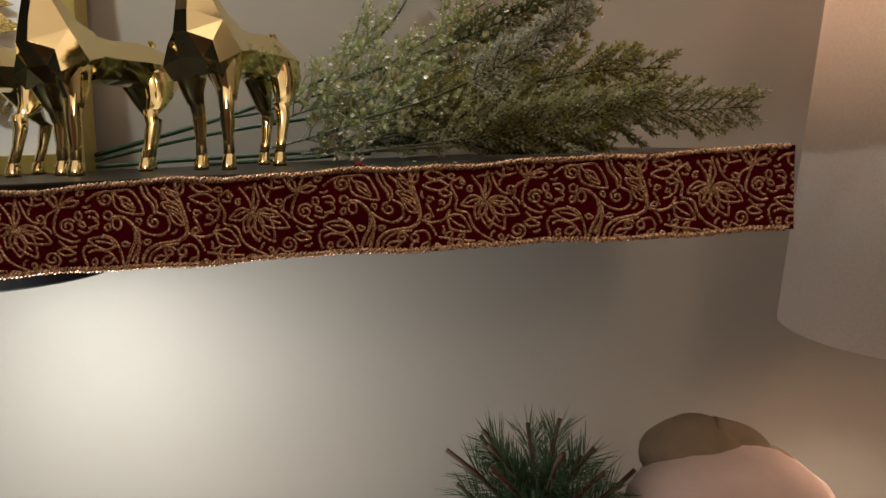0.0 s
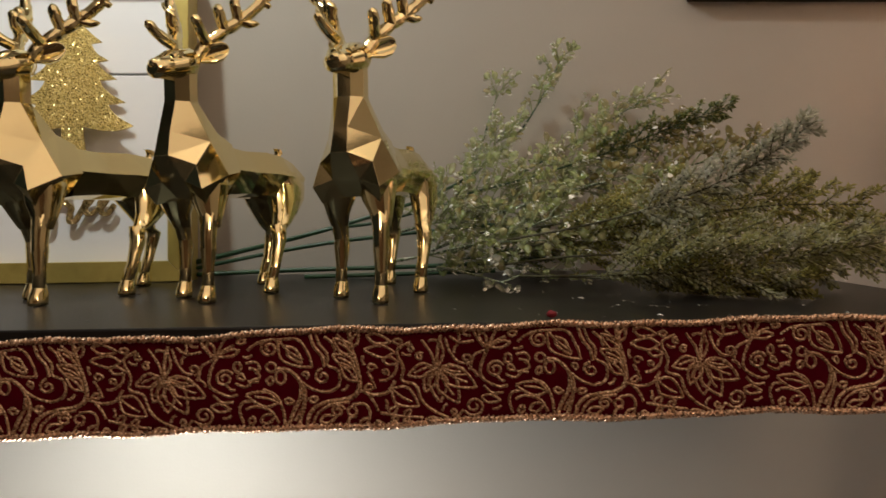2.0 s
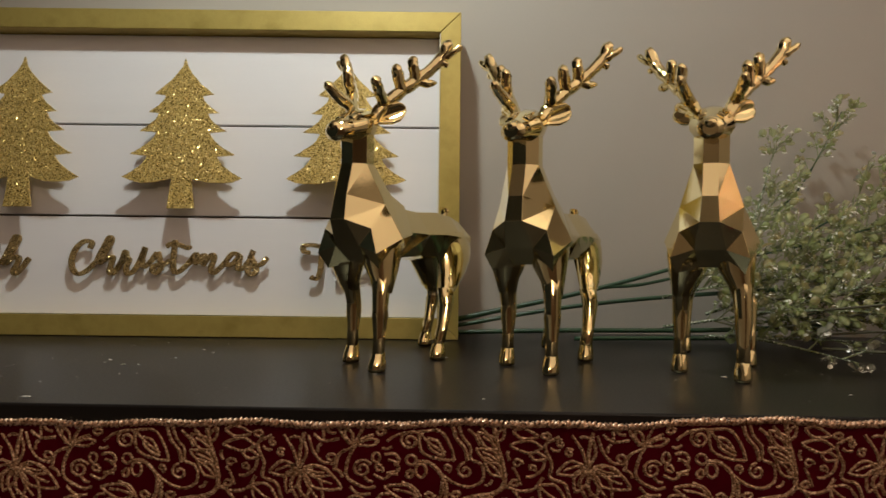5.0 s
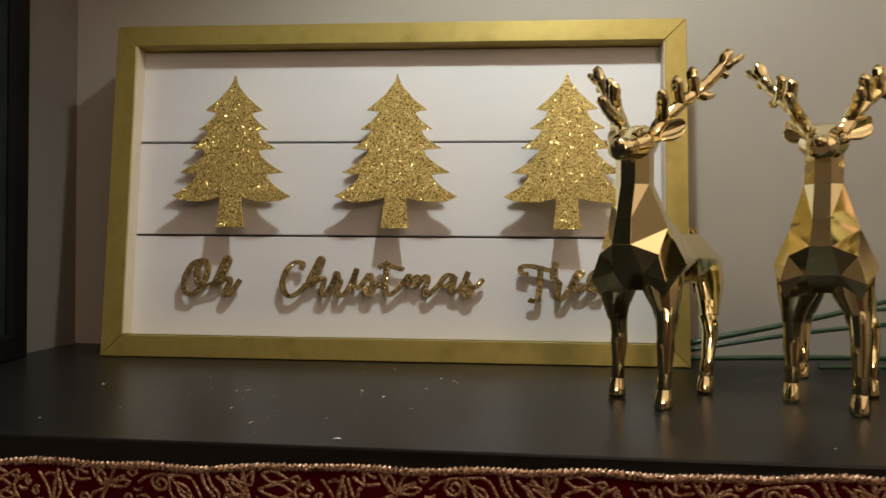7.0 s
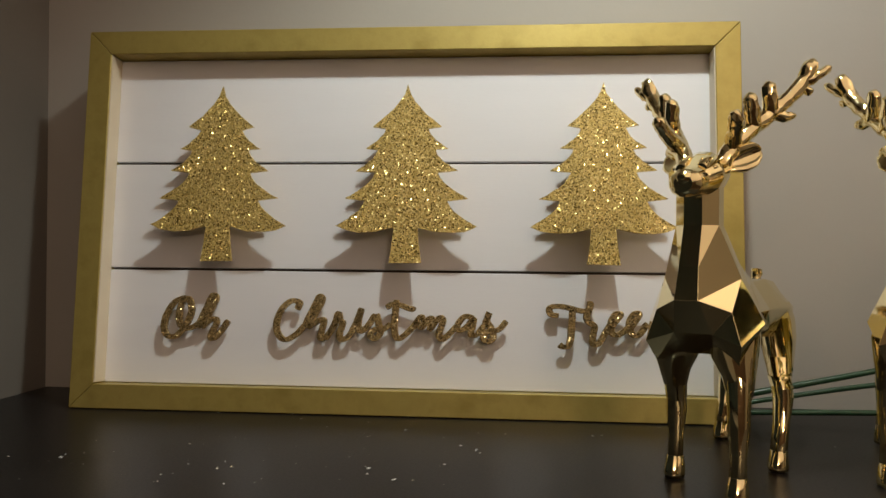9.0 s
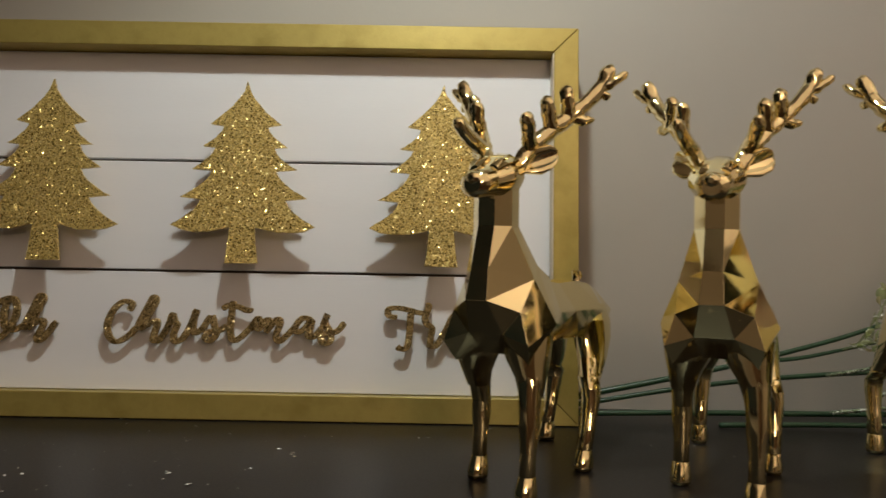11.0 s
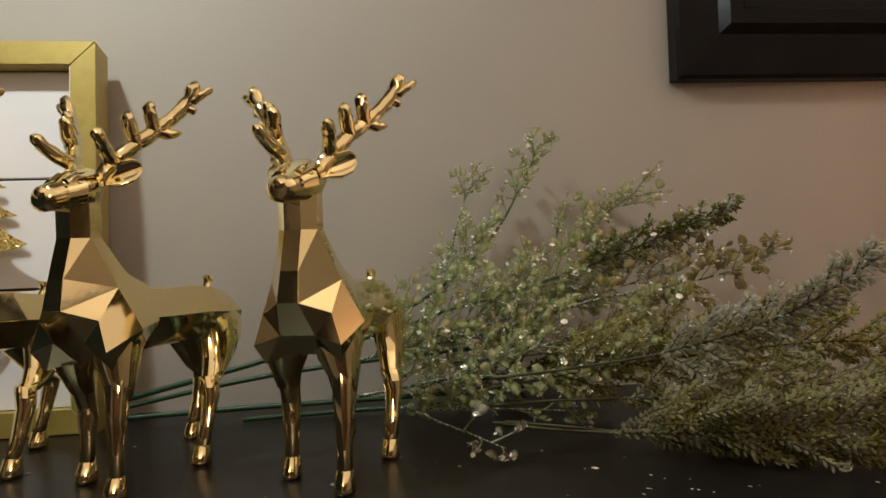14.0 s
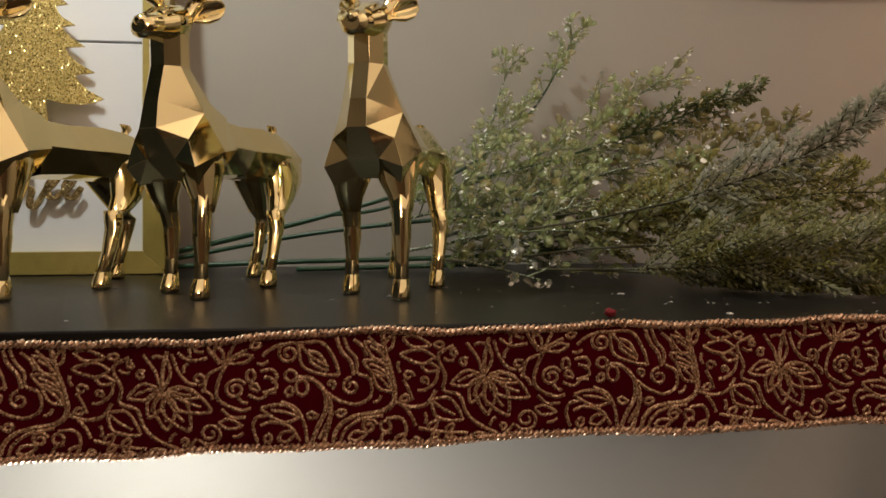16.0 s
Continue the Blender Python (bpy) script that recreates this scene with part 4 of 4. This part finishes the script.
def leaf_spray(r, path, twigs, reach, leaves=7, size=0.011, label="", first=0.45, mat=None):
    """A wiry stem with side twigs, each set with small oval glittered leaves."""
    sv, sf, lv, lf, gv, gf, tv, tf = [], [], [], [], [], [], [], []
    line = spline(path, 10)
    thick = 0.0032 if path[0][0] < -0.2 else 0.0024 if path[0][0] < -0.12 else 0.0019
    tube(sv, sf, line, lambda u: 0.0005 + (thick - 0.0005) * (1 - u) ** 1.3, 7)
    n = len(line)
    for k in range(twigs):
        u = first + (0.99 - first) * k / max(1, twigs - 1)
        i = min(int(u * (n - 1)), n - 2)
        p = line[i]
        way = (line[i + 1] - line[i]).normalized()
        a, b = frame_of(way)
        ang = r.uniform(0, 2 * math.pi)
        out = (way * r.uniform(0.5, 1.0) + (a * math.cos(ang) + b * math.sin(ang)) * r.uniform(0.5, 0.9)).normalized()
        length = reach * r.uniform(0.6, 1.1) * (1.15 - 0.5 * u)
        end = p + out * length + Vector((0, 0, 0.15 * length))
        end.z = max(end.z, Z + 0.004)
        end.y = min(end.y, WALL_Y - 0.012)
        tw = spline([p, p.lerp(end, 0.5) + a * r.uniform(-0.004, 0.004), end], 4)
        for q in tw:
            q.z = max(q.z, Z + 0.0022)
        tube(tv, tf, tw, lambda v: 0.0008 - 0.0003 * v, 4)
        for m in range(leaves):
            v = 0.25 + 0.75 * (m + 0.5) / leaves
            j = min(int(v * (len(tw) - 1)), len(tw) - 2)
            q = tw[j].lerp(tw[j + 1], v * (len(tw) - 1) - j)
            lw = (out * r.uniform(0.3, 1.0) + Vector((r.uniform(-1, 1), r.uniform(-1, 1), r.uniform(-0.8, 1))) * 0.75).normalized()
            stalk = q + lw * r.uniform(0.003, 0.007)
            stalk.z, stalk.y = max(stalk.z, Z + 0.003), min(stalk.y, WALL_Y - 0.006)
            tube(tv, tf, [q, stalk], 0.00035, 3)
            if stalk.z < Z + 0.012:
                lw.z = abs(lw.z) * 0.3
            ln = size * r.uniform(0.6, 1.15)
            if stalk.y + lw.y * ln > WALL_Y - 0.003:
                lw.y = -abs(lw.y)
            for _ in range(3 if r.random() < 0.6 else 1):
                bead = stalk + lw * ln * r.uniform(0.2, 1.0)
                d = r.uniform(0.0005, 0.0010) * (2.1 if r.random() < 0.2 else 1)
                bud(gv, gf, bead - Vector((0, 0, d)), Vector((r.uniform(-1, 1), r.uniform(-1, 1), r.uniform(-1, 1))), 3.2 * d, 3.2 * d, 0.2)
            round_leaf(lv, lf, stalk, lw, ln, ln * r.uniform(0.66, 0.92), Vector((r.uniform(-1, 1), r.uniform(-1, 0.2), r.uniform(0, 1))))
    thing = tagged(empty("leaf_spray"), label, "spray", "bundle of artificial sprays")
    build("stem", sv, sf, STEM if path[0][0] < -0.12 else GLITTER_STEM, thing, "glossy green wire stem" if path[0][0] < -0.12 else "pale glittered stem", smooth=True)
    build("foliage", lv, lf, mat or LEAF_CLEAR, thing, "small pale glittered leaves", kind="stuff", smooth=True)
    build("twig_work", tv, tf, TWIG_PALE, thing, "thin pale green twigs", kind="stuff")
    build("glitter", gv, gf, GLITTER_BEAD, thing, "glitter grains coloured white to show as glints", kind="stuff")
    return thing


def cedar_spray(r, path, twigs, reach, mat, label, first=0.35, leaflet=0.0046, flat=0.5):
    """A frond: side twigs in pairs along a stem, each thick with tiny scaly leaflets."""
    sv, sf, lv, lf, gv, gf = [], [], [], [], [], []
    dust = 0.14 if mat in (CEDAR_FROST, CEDAR_WHITE) else 0.05
    line = spline(path, 10)
    tube(sv, sf, line, lambda u: 0.0013 - 0.0007 * u, 6)
    n = len(line)

    def needles(tw, dense):
        total = sum((b - a).length for a, b in zip(tw, tw[1:]))
        count = max(3, int(total / dense))
        for m in range(count):
            v = (m + 0.5) / count * (len(tw) - 1)
            j = min(int(v), len(tw) - 2)
            q = tw[j].lerp(tw[j + 1], v - j)
            way = (tw[j + 1] - tw[j]).normalized()
            a, b = frame_of(way)
            for s in range(2):
                ang = 3.1 * s + m * 1.5 + r.uniform(-0.4, 0.4)
                lw = way * r.uniform(0.5, 0.9) + (a * math.cos(ang) + b * math.sin(ang)) * r.uniform(0.5, 0.9)
                ln = leaflet * r.uniform(0.7, 1.25)
                if q.z + lw.z * ln < Z + 0.0015:
                    lw.z = abs(lw.z)
                bud(lv, lf, q, lw, ln, ln * 0.5, 0.6)
                if r.random() < dust:
                    d = r.uniform(0.0003, 0.0006)
                    bud(gv, gf, q + lw * ln * r.uniform(0.5, 1.0), Vector((r.uniform(-1, 1), r.uniform(-1, 1), r.uniform(-1, 1))), 3.0 * d, 3.0 * d, 0.3)

    start = int(first * (n - 1))
    for k in range(twigs):
        u = first + (0.97 - first) * (k + r.uniform(-0.3, 0.3)) / max(1, twigs - 1)
        u = min(max(u, first), 0.98)
        i = min(int(u * (n - 1)), n - 2)
        p = line[i].lerp(line[i + 1], u * (n - 1) - i)
        way = (line[i + 1] - line[i]).normalized()
        a, b = frame_of(way)
        fan = (a * 0.45 + b * 0.9) * (1 if k % 2 else -1)
        side = fan * r.uniform(0.6, 1.0) + (a * 0.9 - b * 0.45) * r.uniform(-flat, flat) * 0.9
        out = (way * r.uniform(0.75, 1.1) + side * 0.75).normalized()
        length = reach * (1.05 - 0.75 * (u - first) / (1 - first)) * r.uniform(0.75, 1.15)
        end = p + out * length
        end.z, end.y = max(end.z, Z + 0.004), min(end.y, WALL_Y - 0.012)
        tw = spline([p, p.lerp(end, 0.5) + b * 0.05 * length, end], 4)
        for q in tw:
            q.z = max(q.z, Z + 0.0022)
        tube(sv, sf, tw, lambda v: 0.0007 - 0.0003 * v, 4)
        needles(tw, 0.0027)
        for h in (0.4, 0.62, 0.82):
            q = tw[int(h * (len(tw) - 1))]
            e = q + (out + (a if int(h * 100) % 2 else -a) * r.uniform(0.4, 0.9) + b * r.uniform(-0.5, 0.5)).normalized() * length * 0.33
            e.z, e.y = max(e.z, Z + 0.003), min(e.y, WALL_Y - 0.01)
            t2 = [q, q.lerp(e, 0.5), e]
            tube(sv, sf, t2, 0.0004, 3)
            needles(t2, 0.0027)
    needles(line[start:], 0.0027)
    thing = tagged(empty("cedar_spray"), label, "spray", "bundle of artificial sprays")
    build("stem", sv, sf, STEM if mat is CEDAR_GREEN else STEM_BROWN, thing, smooth=True)
    build("foliage", lv, lf, mat, thing, kind="stuff")
    build("glitter", gv, gf, GLITTER_BEAD, thing, "fine frost grains coloured white to show as glints", kind="stuff")
    return thing


R = random.Random(11)
LOOK = {"cedar_leaflets": "dark green", "olive_cedar_leaflets": "olive green", "frosted_cedar_leaflets": "lightly frosted olive", "white_frosted_leaflets": "white frosted"}
# five long-stemmed leaf sprays reach back to the cut ends; the others are short picks tucked among them
for path, twigs, reach, size, first, mat in (
        (((-0.32, 0.14, 1.418), (-0.157, 0.13, 1.457), (-0.028, 0.125, 1.500), (0.045, 0.14, 1.555), (0.085, 0.15, 1.612), (0.104, 0.15, 1.652)), 10, 0.036, 0.0100, 0.70, LEAF_CLEAR),
        (((-0.157, 0.130, 1.457), (-0.10, 0.127, 1.464), (0.02, 0.12, 1.50), (0.13, 0.13, 1.56), (0.205, 0.14, 1.605)), 32, 0.050, 0.0110, 0.30, LEAF_CLEAR),
        (((-0.10, 0.11, 1.448), (-0.06, 0.10, 1.458), (-0.02, 0.09, 1.47), (0.07, 0.08, 1.51), (0.135, 0.085, 1.545)), 44, 0.056, 0.0110, 0.22, LEAF_CLEAR),
        (((-0.03, 0.10, 1.48), (0.0, 0.11, 1.515), (0.018, 0.13, 1.54), (0.040, 0.14, 1.570)), 24, 0.036, 0.0095, 0.15, LEAF_CLEAR),
        (((0.0, 0.12, 1.53), (0.012, 0.13, 1.56), (0.024, 0.14, 1.595), (0.036, 0.145, 1.618)), 6, 0.022, 0.0100, 0.72, LEAF_CLEAR),
        (((-0.10, 0.10, 1.418), (-0.05, 0.08, 1.428), (0.0, 0.05, 1.44), (0.07, 0.0, 1.445), (0.13, -0.03, 1.455)), 26, 0.046, 0.0115, 0.20, LEAF_CLEAR),
        (((-0.045, 0.06, 1.415), (-0.03, 0.0, 1.416), (-0.005, -0.045, 1.412), (0.014, -0.078, 1.408)), 4, 0.030, 0.0130, 0.62, LEAF_SILVER),
        (((0.02, 0.09, 1.47), (0.12, 0.05, 1.50), (0.20, 0.02, 1.515), (0.262, 0.0, 1.532)), 20, 0.036, 0.0110, 0.35, LEAF_GOLD),
        (((-0.02, 0.10, 1.46), (0.05, 0.09, 1.485), (0.12, 0.08, 1.50), (0.20, 0.08, 1.522)), 26, 0.050, 0.0105, 0.15, LEAF_CLEAR),
        (((-0.03, 0.07, 1.43), (0.04, 0.04, 1.455), (0.10, 0.02, 1.475), (0.17, 0.0, 1.49)), 28, 0.050, 0.0110, 0.15, LEAF_CLEAR),
        (((-0.06, 0.09, 1.41), (-0.02, 0.06, 1.412), (0.03, 0.03, 1.415), (0.09, 0.0, 1.415)), 8, 0.036, 0.0115, 0.15, LEAF_CLEAR),
        (((-0.05, 0.12, 1.43), (0.0, 0.11, 1.45), (0.06, 0.10, 1.47), (0.12, 0.10, 1.50)), 28, 0.050, 0.0110, 0.12, LEAF_CLEAR),
        (((0.04, 0.10, 1.50), (0.11, 0.09, 1.525), (0.18, 0.08, 1.545), (0.24, 0.07, 1.556)), 20, 0.040, 0.0105, 0.25, LEAF_GOLD)):
    look_of = {"olive_gold_leaf": "olive gold", "silver_clear_leaf": "silvery clear"}.get(mat.name, "pale green glittered")
    leaf_spray(R, path, twigs, reach, 7 if twigs > 7 else 5 if twigs > 5 else 3, size, look_of + " leaf spray with thin stem, lying on the shelf", first, mat)

for path, twigs, reach, mat, first, flat in (
        (((-0.02, 0.10, 1.490), (0.06, 0.085, 1.510), (0.14, 0.07, 1.535), (0.21, 0.06, 1.562), (0.264, 0.054, 1.581)), 30, 0.034, CEDAR_GREEN, 0.40, 0.5),
        (((0.02, 0.0, 1.445), (0.08, -0.05, 1.458), (0.13, -0.11, 1.475), (0.180, -0.160, 1.500), (0.222, -0.196, 1.536)), 26, 0.034, CEDAR_WHITE, 0.45, 0.6),
        (((0.0, 0.07, 1.45), (0.08, 0.03, 1.46), (0.18, -0.01, 1.475), (0.25, -0.03, 1.485), (0.300, -0.042, 1.495)), 34, 0.050, CEDAR_OLIVE, 0.25, 0.6),
        (((0.02, 0.02, 1.42), (0.08, -0.03, 1.43), (0.18, -0.09, 1.435), (0.28, -0.125, 1.436), (0.375, -0.15, 1.436)), 50, 0.066, CEDAR_FROST, 0.34, 0.5),
        (((0.02, 0.0, 1.41), (0.06, -0.06, 1.414), (0.13, -0.12, 1.42), (0.20, -0.165, 1.43), (0.276, -0.191, 1.447)), 42, 0.060, CEDAR_FROST, 0.36, 0.6),
        (((0.0, 0.07, 1.42), (0.10, 0.04, 1.44), (0.19, 0.0, 1.45), (0.27, -0.04, 1.455), (0.345, -0.07, 1.455)), 40, 0.062, CEDAR_OLIVE, 0.15, 0.6),
        (((0.03, 0.0, 1.41), (0.08, -0.05, 1.412), (0.13, -0.10, 1.412), (0.18, -0.145, 1.410), (0.23, -0.175, 1.412)), 36, 0.058, CEDAR_OLIVE, 0.38, 0.5),
        (((0.02, 0.04, 1.43), (0.09, -0.02, 1.45), (0.16, -0.07, 1.465), (0.23, -0.11, 1.475), (0.30, -0.13, 1.475)), 40, 0.058, CEDAR_OLIVE, 0.15, 0.7),
        (((-0.02, 0.10, 1.42), (0.06, 0.10, 1.435), (0.14, 0.09, 1.45), (0.22, 0.06, 1.46)), 34, 0.055, CEDAR_GREEN, 0.10, 0.7)):
    cedar_spray(R, path, twigs, reach * 1.1, mat, LOOK[mat.name] + " artificial cedar spray lying across the shelf", first, 0.0064 if mat is CEDAR_WHITE else 0.0056 if mat is CEDAR_FROST else 0.0052, flat)

# loose stems at the cut end of the bundle
for path, r0 in ((((-0.33, 0.14, 1.4045), (-0.2, 0.135, 1.409), (-0.05, 0.13, 1.412), (0.08, 0.11, 1.42)), 0.0026), (((-0.19, 0.112, 1.4030), (-0.10, 0.118, 1.4040), (0.02, 0.105, 1.4075)), 0.0024), (((-0.32, 0.1395, 1.4115), (-0.20, 0.132, 1.434), (-0.10, 0.122, 1.447), (0.02, 0.105, 1.458)), 0.0023)):
    v, f = [], []
    tube(v, f, spline(path, 10), r0, 8)
    tagged(build("wire_stem", v, f, STEM, smooth=True), "dark green wrapped wire stem lying on the shelf", "stem", "bundle of artificial sprays")

# ---- crumbs on the shelf ----
cv, cf = [], []
rc = random.Random(21)
for cx, cy, sx, sy, n in ((-0.70, -0.07, 0.10, 0.07, 95), (-0.55, 0.03, 0.2, 0.05, 22), (0.06, -0.15, 0.09, 0.05, 28), (-0.3, -0.1, 0.3, 0.08, 24), (0.2, -0.2, 0.08, 0.03, 16)):
    for _ in range(n):
        x, y = rc.gauss(cx, sx), rc.gauss(cy, sy)
        if not (SIDE_X + 0.02 < x < SHELF_END - 0.02 and SHELF_FRONT + 0.01 < y < 0.10):
            continue
        s = rc.uniform(0.0006, 0.0017) * (2.1 if rc.random() < 0.12 else 1)
        bud(cv, cf, Vector((x, y, Z + 0.0004)), Vector((math.cos(7 * x), math.sin(9 * y + x), 0.05)), 2 * s, s * rc.uniform(0.5, 1.3), 0.5)
tagged(build("glitter_crumbs", cv, cf, GLITTER_CRUMB), "scattered loose silver glitter flakes on the black shelf", "glitter", kind="stuff")
bm = bmesh.new()
bmesh.ops.create_icosphere(bm, subdivisions=2, radius=0.0032, matrix=Matrix.Translation((0.021, -0.231, Z + 0.0026)) @ Matrix.Diagonal((1.2, 0.9, 0.8, 1)))
for v in bm.verts:
    v.co += Vector((noise.noise(v.co * 700), noise.noise(v.co * 700 + Vector((5, 0, 0))), noise.noise(v.co * 700 + Vector((0, 9, 0))))) * 0.0012
tagged(part("lint", bm, RED_FLUFF), "tiny tuft of crimson fluff on the shelf", "lint")

# ---- pictures on the walls ----
def picture(name, place, width, height, rail_w, depth, inner, label, mat_w=0.0, stepped=True):
    """A framed picture; local x across, z up, front towards -y, back on the wall at y = 0."""
    top = tagged(empty(name, place), label, "picture")
    prof = ((0.0, 0.0), (0.0, -depth + 0.006), (0.004, -depth + 0.003), (0.50 * rail_w, -depth + 0.002), (0.60 * rail_w, -depth - 0.007), (0.76 * rail_w, -depth - 0.007), (0.80 * rail_w, -depth - 0.002), (0.94 * rail_w, -depth - 0.001), (rail_w, -depth + 0.009), (rail_w, 0.0))
    if not stepped:
        prof = ((0.0, 0.0), (0.0, -depth), (0.003, -depth - 0.001), (rail_w - 0.003, -depth - 0.001), (rail_w, -depth + 0.004), (rail_w, 0.0))
    corners = ((0, 0, 1, 1), (width, 0, -1, 1), (width, height, -1, -1), (0, height, 1, -1))
    for i in range(4):
        bm = bmesh.new()
        ends = []
        for x, z, sx, sz in (corners[i], corners[(i + 1) % 4]):
            ends.append([bm.verts.new((x + sx * d, y, z + sz * d)) for d, y in prof])
        k = len(prof)
        for j in range(k):
            bm.faces.new((ends[0][j], ends[1][j], ends[1][(j + 1) % k], ends[0][(j + 1) % k]))
        bm.faces.new(ends[0]), bm.faces.new(ends[1][::-1])
        part("frame_rail", bm, BLACK_LACQUER if stepped else BLACK_MATT, top)
    q = rail_w - 0.002
    if mat_w:
        boxed("mat_board", (q, width - q, -depth + 0.012, -0.004, q, height - q), MAT_BOARD, top, "cream mat")
        q += mat_w
    boxed("canvas" if not mat_w else "print", (q, width - q, -depth + (0.006 if not mat_w else 0.0095), -depth + 0.0112 if mat_w else -0.004, q, height - q), inner, top)
    return top


picture("wall_picture", pose(0.264, WALL_Y - 0.001, 1.7235), 0.62, 0.50, 0.094, 0.026, PRINT, "picture in a wide black stepped frame hanging on the wall", 0.07)
picture("framed_canvas", pose(SIDE_X + 0.001, -1.06, Z + 0.001, 0, 0, 90), 1.121, 0.76, 0.026, 0.028, ARTWORK, "large dark teal abstract canvas in black frame on side wall", stepped=False)

# ---- lamps ----
drum = tagged(empty("under_shelf_lamp", pose(*LAMP_LOW, 0)), "black drum lamp fixed under the shelf, lit", "lamp")
part("drum_shade", lathe(bmesh.new(), ((0.115, 1.3005), (0.1165, 1.302), (0.1165, 1.346), (0.1135, 1.346), (0.1135, 1.302), (0.114, 1.3005)), (0, 0), 64, close=True), BLACK_FABRIC, drum, "black drum shade", smooth=False)
part("mounting_plate", lathe(bmesh.new(), ((0.1125, 1.3465), (0.1165, 1.3465), (0.1165, 1.3495), (0.03, 1.3495)), (0, 0), 48), BLACK_LACQUER, drum)

lamp_thing = tagged(empty("floor_lamp", pose(*SHADE, 0)), "standing lamp with a white tapered cloth shade beside the shelf", "lamp")
part("shade", lathe(bmesh.new(), ((0.190, 1.213), (0.1160, 1.800), (0.1145, 1.800), (0.1885, 1.213)), (0, 0), 72, close=True), SHADE_CLOTH, lamp_thing, "white tapered cloth shade", smooth=True)
part("pole", lathe(bmesh.new(), ((0.010, 0.03), (0.010, 1.50), (0.014, 1.502), (0.014, 1.545)), (0, 0), 20), STEEL, lamp_thing, "slim steel pole", smooth=True)
part("base", lathe(bmesh.new(), ((0.14, 0.0), (0.14, 0.018), (0.13, 0.024), (0.012, 0.032)), (0, 0), 48), STEEL, lamp_thing, smooth=False)

# ---- below the shelf ----
table = tagged(empty("console_table"), "dark wooden console table under the shelf", "table")
boxed("tabletop", (-0.75, 0.43, -0.30, 0.15, 0.755, 0.785), TABLE_WOOD, table, bevel=0.003)
for x in (-0.72, 0.36):
    for y in (-0.27, 0.08):
        boxed("leg", (x, x + 0.04, y, y + 0.04, 0, 0.755), TABLE_WOOD, table, bevel=0.002)

# plush figure: one mesh
pvv, pff = [], []


def blob(c, radii, mat, seed, rough=0.05, power=1.0, steps=28):
    start = len(pvv)
    rows = steps // 2
    for i in range(rows + 1):
        th = math.pi * i / rows
        for k in range(steps):
            ph = 2 * math.pi * k / steps
            d = Vector((math.sin(th) * math.cos(ph), math.sin(th) * math.sin(ph), math.cos(th)))
            d = Vector([math.copysign(abs(q) ** power, q) for q in d])
            s = 1 + rough * noise.noise(d * 1.7 + Vector((seed, 0, 0)))
            pvv.append(Vector(c) + Vector((d.x * radii[0] * s, d.y * radii[1] * s, d.z * radii[2] * s)))
    for i in range(rows):
        for k in range(steps):
            j = (k + 1) % steps
            pff.append(((start + i * steps + k, start + (i + 1) * steps + k, start + (i + 1) * steps + j, start + i * steps + j), mat))


blob((0.335, -0.13, 0.885), (0.10, 0.08, 0.10), 1, 3.0)
blob((0.338, -0.178, 1.034), (0.096, 0.068, 0.094), 0, 1.0, 0.04, 0.70)
blob((0.321, -0.140, 1.115), (0.056, 0.048, 0.034), 1, 6.0, 0.08, 1.15)
tail_v, tail_f = [], []
tube(tail_v, tail_f, spline(((0.335, -0.145, 1.128), (0.362, -0.150, 1.122), (0.378, -0.156, 1.110), (0.392, -0.165, 1.106), (0.402, -0.174, 1.096), (0.400, -0.178, 1.080)), 6), lambda u: (0.021 - 0.012 * u) * math.sqrt(max(0.05, 1 - u ** 6)), 14)
base_v = len(pvv)
pvv.extend(tail_v)
pff.extend((tuple(base_v + k for k in f), 1) for f in tail_f)
tagged(build("plush_toy", pvv, pff, [PLUSH_PINK, PLUSH_TAN], smooth=True), "pale pink plush toy with a floppy tan cap", "plush toy")

# small artificial pine
rp = random.Random(5)
sv, sf, nv_, nf = [], [], [], []
trunk = spline(((0.165, -0.15, 0.80), (0.168, -0.152, 0.95), (0.17, -0.155, 1.09)), 6)
tube(sv, sf, trunk, lambda u: 0.009 - 0.004 * u, 8)
for k in range(60):
    z = 0.86 + 0.232 * k / 59
    p = Vector((0.167, -0.153, z))
    ang = k * 2.4
    rise = 0.25 + 0.8 * (k / 59) ** 2
    out = Vector((math.cos(ang), math.sin(ang), rise)).normalized()
    length = (0.130 - 0.060 * k / 59) * rp.uniform(0.8, 1.1)
    end = p + out * length
    if end.z < 0.82:
        continue
    br = spline([p, p.lerp(end, 0.5) + Vector((0, 0, -0.006)), end], 5)
    tube(sv, sf, br + [end + out * (0.034 if k % 3 == 0 else 0.012)], 0.0024, 7)
    for m in range(130):
        v = 0.12 + 0.86 * m / 129
        j = min(int(v * (len(br) - 1)), len(br) - 2)
        q = br[j].lerp(br[j + 1], v * (len(br) - 1) - j)
        a, b = frame_of(out)
        th = rp.uniform(0, 6.28)
        lw = out * rp.uniform(0.6, 1.1) + (a * math.cos(th) + b * math.sin(th)) * rp.uniform(0.5, 0.9)
        bud(nv_, nf, q, lw, rp.uniform(0.026, 0.044), 0.0010, 0.6)
pine = tagged(empty("tabletop_pine"), "small artificial pine with dark green needles in a pot", "artificial tree")
build("trunk", sv, sf, PINE_TWIG, pine, "brown trunk with stout cut twigs", smooth=True)
build("foliage", nv_, nf, PINE_GREEN, pine, kind="stuff")
part("pot", lathe(bmesh.new(), ((0.04, 0.7852), (0.05, 0.83), (0.052, 0.84), (0.046, 0.842), (0.02, 0.838)), (0.165, -0.15), 28), BLACK_LACQUER, pine, smooth=False)
